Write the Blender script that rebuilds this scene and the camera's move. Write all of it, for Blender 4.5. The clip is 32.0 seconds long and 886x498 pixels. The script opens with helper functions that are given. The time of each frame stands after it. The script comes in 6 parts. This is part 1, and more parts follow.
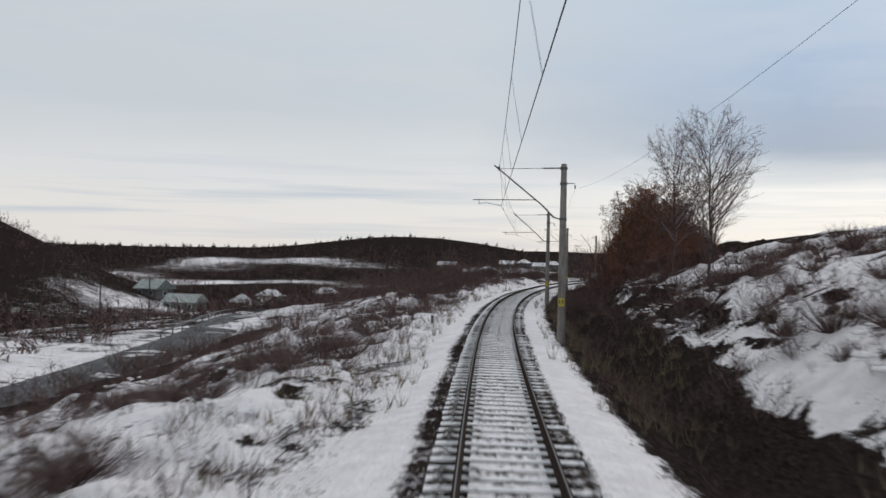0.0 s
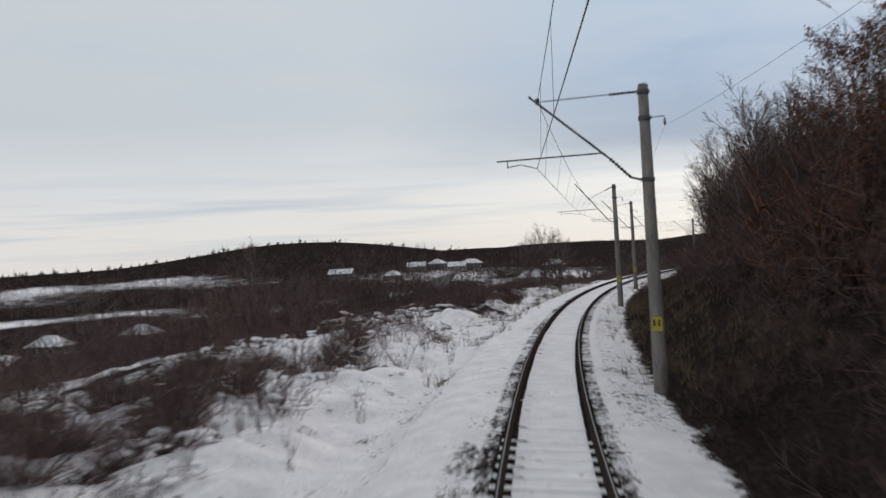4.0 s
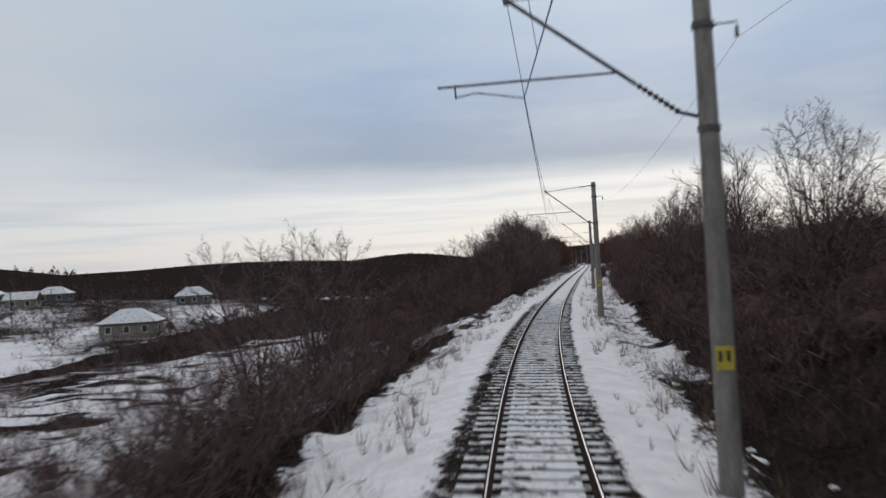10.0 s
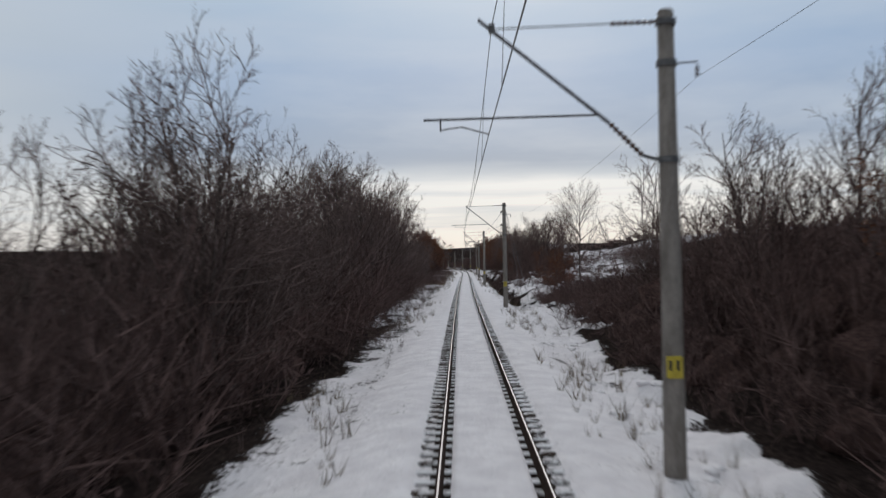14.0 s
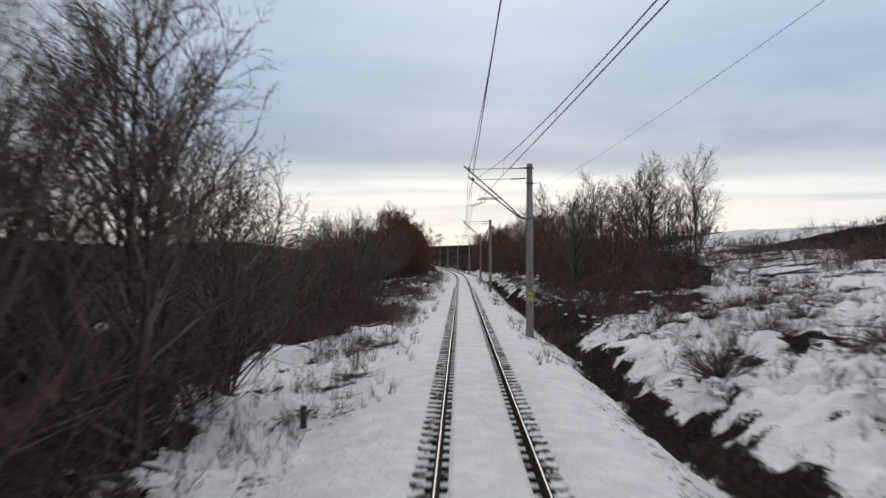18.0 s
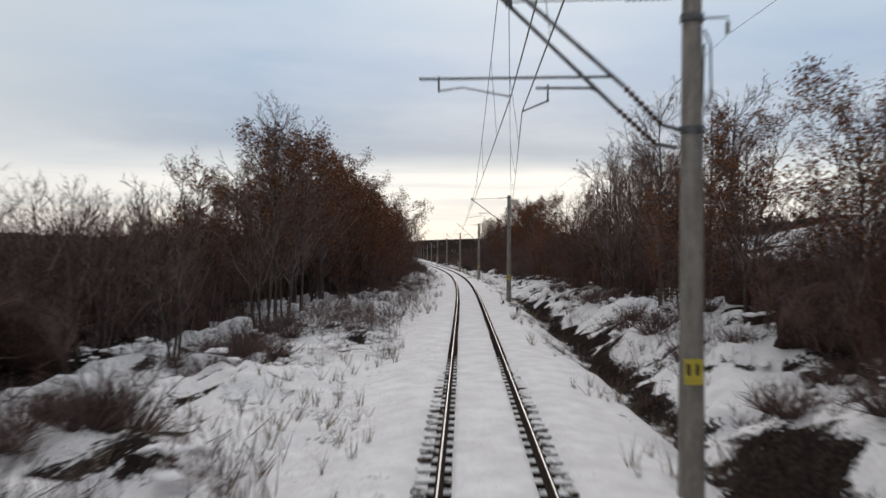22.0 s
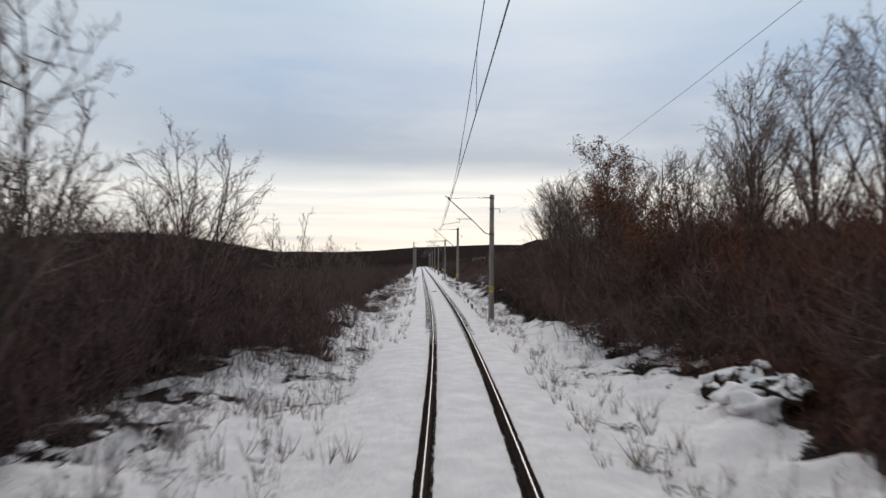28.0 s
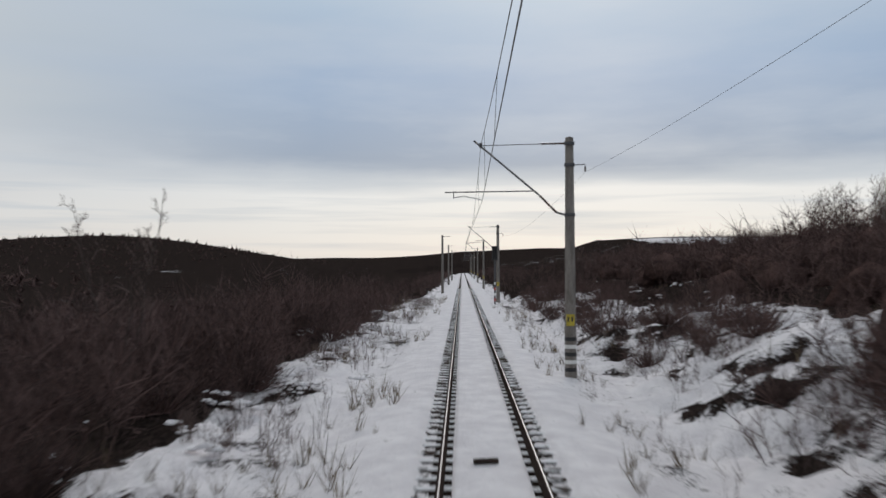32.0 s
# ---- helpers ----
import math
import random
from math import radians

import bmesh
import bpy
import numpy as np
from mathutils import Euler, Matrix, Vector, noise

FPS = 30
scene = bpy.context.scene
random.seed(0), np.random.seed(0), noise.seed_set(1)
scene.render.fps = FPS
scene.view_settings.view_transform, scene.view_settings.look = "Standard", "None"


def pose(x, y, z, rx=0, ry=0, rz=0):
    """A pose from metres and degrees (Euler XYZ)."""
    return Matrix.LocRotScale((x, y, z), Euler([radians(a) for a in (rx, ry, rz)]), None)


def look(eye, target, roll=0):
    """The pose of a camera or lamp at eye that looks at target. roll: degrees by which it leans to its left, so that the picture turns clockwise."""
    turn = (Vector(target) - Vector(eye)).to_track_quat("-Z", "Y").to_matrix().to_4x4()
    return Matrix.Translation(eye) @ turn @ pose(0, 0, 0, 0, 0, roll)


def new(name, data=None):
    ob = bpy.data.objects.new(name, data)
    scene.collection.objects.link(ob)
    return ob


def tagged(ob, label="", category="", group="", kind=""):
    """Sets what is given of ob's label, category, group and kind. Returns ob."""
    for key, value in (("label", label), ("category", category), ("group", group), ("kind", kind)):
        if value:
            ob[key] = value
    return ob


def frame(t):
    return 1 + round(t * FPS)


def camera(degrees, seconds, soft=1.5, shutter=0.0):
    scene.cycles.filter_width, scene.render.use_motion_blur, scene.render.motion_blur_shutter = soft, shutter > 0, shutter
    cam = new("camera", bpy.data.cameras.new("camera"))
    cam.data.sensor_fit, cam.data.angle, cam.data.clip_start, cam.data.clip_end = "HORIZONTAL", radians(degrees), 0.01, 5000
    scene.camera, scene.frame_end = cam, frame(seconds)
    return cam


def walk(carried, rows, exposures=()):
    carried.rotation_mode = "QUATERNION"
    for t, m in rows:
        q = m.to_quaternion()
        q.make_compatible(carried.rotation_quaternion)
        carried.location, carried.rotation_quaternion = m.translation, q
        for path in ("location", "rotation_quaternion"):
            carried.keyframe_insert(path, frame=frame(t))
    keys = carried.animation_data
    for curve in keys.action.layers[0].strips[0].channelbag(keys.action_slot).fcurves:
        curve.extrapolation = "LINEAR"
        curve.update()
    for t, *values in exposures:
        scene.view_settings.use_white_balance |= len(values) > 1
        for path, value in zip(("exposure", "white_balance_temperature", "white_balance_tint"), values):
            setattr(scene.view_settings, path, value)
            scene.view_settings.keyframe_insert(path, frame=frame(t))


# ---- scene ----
# The line of the railway: bends (per km) every 20 m from -20 m, cant in degrees every 40 m from 0 m
BEND = [-0.30, -0.30, -0.73, -1.69, -2.45, -2.83, -2.84, -2.76, -2.89, -3.06, -2.95, -2.61, -2.19, -1.59, -0.91, -0.33, -0.06, -0.04, -0.12, -0.10, -0.07, -0.03, 0.02, 0.03, -0.02, 0.05, 0.32, 0.60, 0.69, 0.68, 0.64, 0.50, 0.31, 0.00]
CANT = [-0.48, 1.53, 3.22, 4.47, 4.51, 3.26, 1.64, 0.49, 0.27, 0.38, 0.42, 0.20, -0.05, 0.12, 0.45, 0.70, 0.38, 0.16, -0.00]
SG = np.arange(-80.0, 1400.0, 1.0)
_k = np.interp(SG, -20 + 20 * np.arange(len(BEND)), BEND) * 0.001
_k[SG > 640] = 0
_h = np.concatenate([[0], np.cumsum((_k[1:] + _k[:-1]) / 2)])
_h -= np.interp(0, SG, _h)
_m = (_h[1:] + _h[:-1]) / 2
_x = np.concatenate([[0], np.cumsum(-np.sin(_m))])
_y = np.concatenate([[0], np.cumsum(np.cos(_m))])
_x -= np.interp(0, SG, _x)
_y -= np.interp(0, SG, _y)
_c = np.radians(np.interp(SG, 40.0 * np.arange(len(CANT)), CANT))


def line_at(s):
    return [np.interp(s, SG, a) for a in (_x, _y, _h, _c)]


def on_track(s, d, z):
    """World place at s metres along the line, d to its right and z above the rails, leaning with the cant."""
    x, y, th, ca = line_at(s)
    a = d * np.cos(ca) + z * np.sin(ca)
    return np.stack([x + a * np.cos(th), y + a * np.sin(th), -d * np.sin(ca) + z * np.cos(ca) + 0 * x], -1)


def beside(s, d, z):
    """The same, upright."""
    x, y, th, ca = line_at(s)
    return np.stack([x + d * np.cos(th), y + d * np.sin(th), z + 0 * x], -1)


def track_pose(s, d=0.0, z=0.0, lean=True, turn=0.0):
    p = on_track(s, d, z) if lean else beside(s, d, z)
    x, y, th, ca = line_at(s)
    return pose(p[0], p[1], p[2], 0, math.degrees(ca) if lean else 0, math.degrees(th) + turn)


# ---- camera: seconds, metres along the line, then yaw off the line, pitch and lean in degrees
RIDE = [
    (0, -0.51, 2.48, 0.73, -1.18),
    (1, 20.70, 2.63, 0.99, 0.33),
    (2, 41.96, 3.46, 1.13, 1.47),
    (3, 62.79, 3.96, 0.98, 2.40),
    (4, 83.63, 4.46, 0.82, 3.33),
    (5, 104.46, 4.96, 0.67, 4.26),
    (6, 124.74, 4.47, 0.49, 4.97),
    (7, 145.02, 4.19, 0.84, 5.48),
    (8, 165.51, 3.99, 1.14, 5.20),
    (9, 185.48, 4.07, 1.10, 4.61),
    (10, 205.66, 3.68, 1.13, 3.27),
    (11, 225.71, 3.17, 0.90, 2.16),
    (12, 245.59, 2.21, 0.77, 1.89),
    (13, 265.60, 1.11, 0.63, 1.45),
    (14, 285.82, 1.00, 0.87, 1.07),
    (15, 306.04, 0.90, 1.11, 0.69),
    (16, 326.26, 0.80, 1.35, 0.31),
    (17, 346.64, 1.03, 0.75, 0.55),
    (18, 366.52, 1.07, 0.72, 0.08),
    (19, 385.80, 1.28, 0.84, 0.31),
    (20, 405.06, 1.43, 0.99, -0.01),
    (21, 424.09, 1.55, 0.84, -0.03),
    (22, 442.78, 1.38, 0.33, -0.18),
    (23, 461.35, 1.51, 0.98, -0.23),
    (24, 480.22, 1.54, 0.94, 0.01),
    (25, 499.42, 1.27, 0.87, -0.20),
    (26, 518.62, 1.01, 0.80, -0.41),
    (27, 537.82, 0.74, 0.73, -0.61),
    (28, 556.96, 0.58, 0.84, -0.39),
    (29, 575.92, 0.79, 0.84, -0.26),
    (30, 594.61, 0.94, 0.93, 0.19),
    (31, 613.31, 1.08, 0.89, -0.21),
    (32, 632.07, 1.33, 1.22, 0.21),
]
cam = camera(56.0, 32.0, soft=1.5, shutter=0.35)
rows = []
for t, s, yaw, pitch, lean in RIDE:
    e = on_track(s, -0.46, 3.127)
    rows.append((t, pose(e[0], e[1], e[2], 90 + pitch, lean, math.degrees(line_at(s)[2]) + yaw)))
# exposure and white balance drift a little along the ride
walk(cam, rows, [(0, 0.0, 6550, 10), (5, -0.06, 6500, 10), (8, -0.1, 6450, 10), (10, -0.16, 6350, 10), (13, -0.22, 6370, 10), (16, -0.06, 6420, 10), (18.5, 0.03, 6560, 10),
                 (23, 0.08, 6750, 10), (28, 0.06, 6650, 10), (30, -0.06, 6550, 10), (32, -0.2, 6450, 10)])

# ---- light: an overcast winter evening, brighter along the horizon
world = bpy.data.worlds.new("winter_sky")
scene.world = world
world.use_nodes = True
wn, wl = world.node_tree.nodes, world.node_tree.links
wn.clear()


def wnode(kind, **kw):
    n = wn.new(kind)
    for key, value in kw.items():
        if key == "operation":
            n.operation = value
        elif key == "blend":
            n.blend_type = value
    return n


def wmath(op, a, b, clamp=False):
    n = wnode("ShaderNodeMath", operation=op)
    n.use_clamp = clamp
    for i, v in enumerate((a, b)):
        if isinstance(v, (int, float)):
            n.inputs[i].default_value = v
        else:
            wl.new(v, n.inputs[i])
    return n.outputs[0]


def wramp(fac, stops):
    n = wn.new("ShaderNodeValToRGB")
    el = n.color_ramp.elements
    while len(el) < len(stops):
        el.new(0.5)
    for e, (p, c) in zip(el, stops):
        e.position, e.color = p, (*c, 1)
    wl.new(fac, n.inputs[0])
    return n.outputs[0]


def wmix(fac, a, b):
    n = wn.new("ShaderNodeMix")
    n.data_type = "RGBA"
    if isinstance(fac, float):
        n.inputs[0].default_value = fac
    else:
        wl.new(fac, n.inputs[0])
    wl.new(a, n.inputs[6])
    wl.new(b, n.inputs[7])
    return n.outputs[2]


SUN_AZ, SUN_EL = 38.0, 24.0     # degrees clockwise from +y, and up
tc = wn.new("ShaderNodeTexCoord")
sep = wn.new("ShaderNodeSeparateXYZ")
wl.new(tc.outputs["Generated"], sep.inputs[0])
mp = wn.new("ShaderNodeMapping")
mp.inputs["Scale"].default_value = (1.6, 1.6, 11.0)
wl.new(tc.outputs["Generated"], mp.inputs[0])
nz = wn.new("ShaderNodeTexNoise")
nz.inputs["Scale"].default_value, nz.inputs["Detail"].default_value, nz.inputs["Roughness"].default_value = 2.3, 5, 0.5
wl.new(mp.outputs[0], nz.inputs["Vector"])
nb = wn.new("ShaderNodeTexNoise")
nb.inputs["Scale"].default_value, nb.inputs["Detail"].default_value = 1.1, 3
wl.new(mp.outputs[0], nb.inputs["Vector"])
el_w = wmath("ADD", sep.outputs[2], wmath("MULTIPLY", wmath("SUBTRACT", nz.outputs[0], 0.5), 0.036))
bank = wramp(el_w, [(0.0, (0.78, 0.77, 0.76)), (0.035, (0.845, 0.842, 0.838)), (0.086, (0.85, 0.86, 0.87)), (0.100, (0.52, 0.58, 0.66)),
                    (0.122, (0.29, 0.37, 0.50)), (0.22, (0.33, 0.45, 0.63)), (0.33, (0.48, 0.61, 0.74)), (0.7, (0.545, 0.62, 0.69))])
plain = wramp(el_w, [(0.0, (0.77, 0.735, 0.72)), (0.05, (0.79, 0.77, 0.76)), (0.10, (0.72, 0.73, 0.75)), (0.17, (0.595, 0.635, 0.67)),
                     (0.3, (0.635, 0.675, 0.70)), (0.7, (0.635, 0.67, 0.69))])
side = wmath("ADD", wmath("MULTIPLY", sep.outputs[0], 2.8), wmath("MULTIPLY", wmath("SUBTRACT", nb.outputs[0], 0.5), 0.6))
side = wmath("ADD", side, 0.03, True)
clouds = wmix(side, plain, bank)
nc = wn.new("ShaderNodeTexNoise")
nc.inputs["Scale"].default_value, nc.inputs["Detail"].default_value, nc.inputs["Roughness"].default_value = 3.4, 6, 0.55
mc = wn.new("ShaderNodeMapping")
mc.inputs["Scale"].default_value, mc.inputs["Rotation"].default_value = (1.2, 1.2, 5.5), (0.06, -0.05, 0)
wl.new(tc.outputs["Generated"], mc.inputs[0])
wl.new(mc.outputs[0], nc.inputs["Vector"])
wisp = wmath("MULTIPLY", wmath("ADD", wmath("SUBTRACT", nc.outputs[0], 0.5), 0.08), 1.6, True)
clouds = wmix(wisp, clouds, wramp(el_w, [(0.0, (0.84, 0.83, 0.82)), (0.09, (0.78, 0.80, 0.82)), (0.2, (0.52, 0.60, 0.71)), (0.6, (0.66, 0.70, 0.75))]))
ns = wn.new("ShaderNodeTexNoise")
ns.inputs["Scale"].default_value, ns.inputs["Detail"].default_value = 2.6, 4
ms = wn.new("ShaderNodeMapping")
ms.inputs["Scale"].default_value, ms.inputs["Rotation"].default_value = (1.3, 1.3, 30.0), (0.02, 0.03, 0)
wl.new(tc.outputs["Generated"], ms.inputs[0])
wl.new(ms.outputs[0], ns.inputs["Vector"])
low = wramp(sep.outputs[2], [(0.0, (0, 0, 0)), (0.02, (0.5, 0.5, 0.5)), (0.07, (0.8, 0.8, 0.8)), (0.14, (0.0, 0.0, 0.0))])
streak = wmath("MULTIPLY", wmath("MULTIPLY", wmath("SUBTRACT", ns.outputs[0], 0.5), 4.5, True), low)
grey = wn.new("ShaderNodeRGB")
grey.outputs[0].default_value = (0.50, 0.57, 0.66, 1)
clouds = wmix(streak, clouds, grey.outputs[0])
sky = wn.new("ShaderNodeTexSky")
sky.sky_type = "NISHITA"
sky.sun_disc = False
sky.sun_elevation, sky.sun_rotation = radians(SUN_EL), radians(SUN_AZ)
dim = wn.new("ShaderNodeMix")
dim.data_type, dim.blend_type = "RGBA", "MULTIPLY"
dim.inputs[0].default_value = 1.0
wl.new(sky.outputs[0], dim.inputs[6])
dim.inputs[7].default_value = (0.1, 0.1, 0.1, 1)
over = wmix(0.9, dim.outputs[2], clouds)
bg = wn.new("ShaderNodeBackground")
bg.inputs[1].default_value = 1.0
wl.new(over, bg.inputs[0])
wo = wn.new("ShaderNodeOutputWorld")
wl.new(bg.outputs[0], wo.inputs[0])
sun = new("sun", bpy.data.lights.new("sun", "SUN"))
sun.data.energy, sun.data.angle, sun.data.color = 1.3, radians(20), (1.0, 0.91, 0.84)
_sd = Vector((math.sin(radians(SUN_AZ)) * math.cos(radians(SUN_EL)), math.cos(radians(SUN_AZ)) * math.cos(radians(SUN_EL)), math.sin(radians(SUN_EL))))
sun.matrix_world = look((0, 0, 60), Vector((0, 0, 60)) - _sd)


# ---- materials
class Mat:
    """A small builder for node materials."""

    def __init__(self, name, rough=0.8, metal=0.0):
        self.m = bpy.data.materials.new(name)
        self.m.use_nodes = True
        self.n, self.l = self.m.node_tree.nodes, self.m.node_tree.links
        self.b = self.n["Principled BSDF"]
        self.b.inputs["Roughness"].default_value, self.b.inputs["Metallic"].default_value = rough, metal
        self.co = self.n.new("ShaderNodeNewGeometry").outputs["Position"]
        if rough > 0.65:
            self.b.inputs["Specular IOR Level"].default_value = 0.0
        self.obj = None

    def local(self):
        self.co = self.n.new("ShaderNodeTexCoord").outputs["Object"]
        return self

    def put(self, sock, v):
        if isinstance(v, (int, float)):
            sock.default_value = v
        elif isinstance(v, tuple):
            sock.default_value = (*v, 1) if len(v) == 3 else v
        else:
            self.l.new(v, sock)

    def noise(self, scale, detail=4, rough=0.55, stretch=None):
        n = self.n.new("ShaderNodeTexNoise")
        n.inputs["Scale"].default_value, n.inputs["Detail"].default_value, n.inputs["Roughness"].default_value = scale, detail, rough
        co = self.co
        if stretch:
            m = self.n.new("ShaderNodeMapping")
            m.inputs["Scale"].default_value = stretch
            self.l.new(co, m.inputs[0])
            co = m.outputs[0]
        self.l.new(co, n.inputs["Vector"])
        return n.outputs[0]

    def math(self, op, a, b=0.0, clamp=False):
        n = self.n.new("ShaderNodeMath")
        n.operation, n.use_clamp = op, clamp
        self.put(n.inputs[0], a)
        self.put(n.inputs[1], b)
        return n.outputs[0]

    def step(self, v, lo, hi):
        n = self.n.new("ShaderNodeMapRange")
        n.interpolation_type = "SMOOTHSTEP"
        self.put(n.inputs["Value"], v)
        n.inputs["From Min"].default_value, n.inputs["From Max"].default_value = lo, hi
        return n.outputs[0]

    def mix(self, f, a, b):
        n = self.n.new("ShaderNodeMix")
        n.data_type = "RGBA"
        self.put(n.inputs[0], f)
        self.put(n.inputs[6], a)
        self.put(n.inputs[7], b)
        return n.outputs[2]

    def attr(self, name):
        n = self.n.new("ShaderNodeAttribute")
        n.attribute_name = name
        return n.outputs["Fac"]

    def up(self):
        s = self.n.new("ShaderNodeSeparateXYZ")
        self.l.new(self.n.new("ShaderNodeNewGeometry").outputs["Normal"], s.inputs[0])
        return s.outputs[2]

    def rand(self):
        return self.n.new("ShaderNodeObjectInfo").outputs["Random"]

    def island(self):
        return self.n.new("ShaderNodeNewGeometry").outputs["Random Per Island"]

    def colour(self, v):
        self.put(self.b.inputs["Base Color"], v)
        return self

    def rough(self, v):
        self.put(self.b.inputs["Roughness"], v)
        return self

    def bump(self, h, strength=0.4, dist=0.02):
        n = self.n.new("ShaderNodeBump")
        n.inputs["Strength"].default_value, n.inputs["Distance"].default_value = strength, dist
        self.put(n.inputs["Height"], h)
        self.l.new(n.outputs[0], self.b.inputs["Normal"])
        return self


def ground_material():
    m = Mat("snowy_ground", 0.75)
    big, mid, fine = m.noise(0.22, 4), m.noise(1.5, 5, 0.6), m.noise(9.0, 5, 0.65)
    snow = m.mix(m.step(mid, 0.3, 0.75), (0.735, 0.705, 0.725), (0.89, 0.862, 0.872))
    # near-black soil; in the ditch it also carries the shade as colour
    soil = m.mix(m.step(fine, 0.35, 0.68), (0.013, 0.010, 0.0095), (0.044, 0.033, 0.029))
    soil = m.mix(m.step(m.noise(4.0, 4), 0.62, 0.76), soil, (0.060, 0.046, 0.036))
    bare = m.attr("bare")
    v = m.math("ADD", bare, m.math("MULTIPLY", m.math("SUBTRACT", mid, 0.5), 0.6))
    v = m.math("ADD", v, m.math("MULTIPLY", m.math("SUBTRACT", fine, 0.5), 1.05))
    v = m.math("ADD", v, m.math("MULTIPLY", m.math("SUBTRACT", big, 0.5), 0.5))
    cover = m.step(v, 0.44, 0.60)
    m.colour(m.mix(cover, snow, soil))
    h = m.math("ADD", m.math("MULTIPLY", mid, 1.0), m.math("MULTIPLY", fine, 0.6))
    m.bump(h, 0.75, 0.16)
    return m.m


def plain_material(name, a, b, rough=0.8, metal=0.0, scale=6.0, bump=0.3, dist=0.01, snow=0.0, stretch=None, island=0.0):
    """Two tones over two scales of noise, with a dusting of snow on upward faces where asked."""
    m = Mat(name, rough, metal)
    f = m.math("ADD", m.math("MULTIPLY", m.noise(scale, 5, 0.6, stretch), 0.65), m.math("MULTIPLY", m.noise(scale * 6, 3, 0.6, stretch), 0.35))
    if island:
        f = m.math("ADD", f, m.math("MULTIPLY", m.math("SUBTRACT", m.island(), 0.5), island))
    c = m.mix(m.step(f, 0.30, 0.70), a, b)
    if snow:
        n = m.math("MULTIPLY", m.step(m.up(), 0.45, 0.8), m.step(m.noise(5.0, 4), 0.62 - snow, 0.75 - snow))
        c = m.mix(n, c, (0.80, 0.795, 0.81))
    m.colour(c)
    if bump:
        m.bump(f, bump, dist)
    return m.m


GROUND = ground_material()
SNOW = plain_material("fresh_snow", (0.76, 0.735, 0.752), (0.89, 0.862, 0.875), 0.7, scale=3.0, bump=0.6, dist=0.05)
RUST = plain_material("rail_rust", (0.026, 0.021, 0.019), (0.070, 0.052, 0.045), 0.8, 0.0, 9.0)
HEAD = plain_material("polished_steel", (0.085, 0.087, 0.092), (0.15, 0.152, 0.16), 0.5, 1.0, 3.0, 0.05, stretch=(1, 1, 1))
CONCRETE = plain_material("weathered_concrete", (0.14, 0.126, 0.114), (0.28, 0.256, 0.235), 0.9, scale=2.2, bump=0.4, stretch=(3, 3, 0.7))
STEEL = plain_material("dull_galvanised_steel", (0.06, 0.06, 0.065), (0.16, 0.16, 0.165), 0.55, 0.6, 7.0)
WIRE = plain_material("tarnished_copper_wire", (0.035, 0.033, 0.033), (0.075, 0.068, 0.062), 0.5, 0.7, 3.0, 0)
CERAMIC = plain_material("brown_glazed_ceramic", (0.035, 0.018, 0.012), (0.07, 0.035, 0.022), 0.25, 0.0, 8.0)
YELLOW = plain_material("yellow_enamel", (0.36, 0.28, 0.03), (0.58, 0.46, 0.05), 0.5, 0, 12.0)
BLACK = plain_material("black_paint", (0.012, 0.012, 0.013), (0.028, 0.028, 0.03), 0.5, 0, 8.0)
WHITE = plain_material("white_paint", (0.62, 0.62, 0.60), (0.80, 0.80, 0.78), 0.6, 0, 8.0)
GREEN = plain_material("dark_green_paint", (0.012, 0.028, 0.026), (0.03, 0.055, 0.05), 0.45, 0.1, 6.0)
RED = plain_material("red_paint", (0.30, 0.03, 0.025), (0.45, 0.06, 0.04), 0.5, 0, 8.0)
BARK = plain_material("grey_bark", (0.045, 0.035, 0.032), (0.13, 0.105, 0.095), 0.95, scale=4.0, bump=0.6, stretch=(3, 3, 0.8))
TWIG = plain_material("bare_twigs", (0.074, 0.055, 0.051), (0.185, 0.138, 0.127), 0.95, scale=0.7, bump=0, island=0.5)
BRUSH = plain_material("dark_brush_twigs", (0.060, 0.042, 0.040), (0.165, 0.111, 0.102), 0.95, scale=0.5, bump=0, island=0.5)
REDBRUSH = plain_material("reddish_brush_twigs", (0.080, 0.042, 0.032), (0.200, 0.098, 0.068), 0.95, scale=0.5, bump=0, island=0.5)
LEAF = plain_material("withered_oak_leaves", (0.075, 0.036, 0.024), (0.22, 0.098, 0.052), 0.85, scale=1.2, bump=0, island=0.8)
GRASS = plain_material("dry_grass", (0.09, 0.068, 0.045), (0.24, 0.19, 0.13), 0.9, scale=0.8, bump=0, island=0.7)
ASPHALT = plain_material("wet_asphalt", (0.07, 0.07, 0.073), (0.15, 0.15, 0.155), 0.7, scale=0.5, bump=0.1, snow=0.03)
WALL_A = plain_material("cream_render", (0.19, 0.17, 0.145), (0.30, 0.27, 0.235), 0.9, scale=1.2)
WALL_B = plain_material("grey_render", (0.11, 0.105, 0.10), (0.19, 0.185, 0.175), 0.9, scale=1.2)
VERGE = plain_material("weedy_verge", (0.03, 0.024, 0.02), (0.10, 0.08, 0.066), 0.95, scale=1.4, bump=0.6, dist=0.05, snow=0.09)
ROOF_SNOW = plain_material("snow_covered_tiles", (0.12, 0.075, 0.06), (0.20, 0.13, 0.10), 0.85, scale=2.0, snow=0.26)
ROOF_TIN = plain_material("grey_green_tin", (0.17, 0.20, 0.18), (0.30, 0.33, 0.30), 0.5, 0.2, 1.5, snow=0.10)
BRICK = plain_material("chimney_brick", (0.16, 0.07, 0.05), (0.28, 0.13, 0.09), 0.9, scale=6)
GLASS = plain_material("dark_window_glass", (0.02, 0.025, 0.03), (0.04, 0.045, 0.05), 0.08, 0, 3.0, 0)


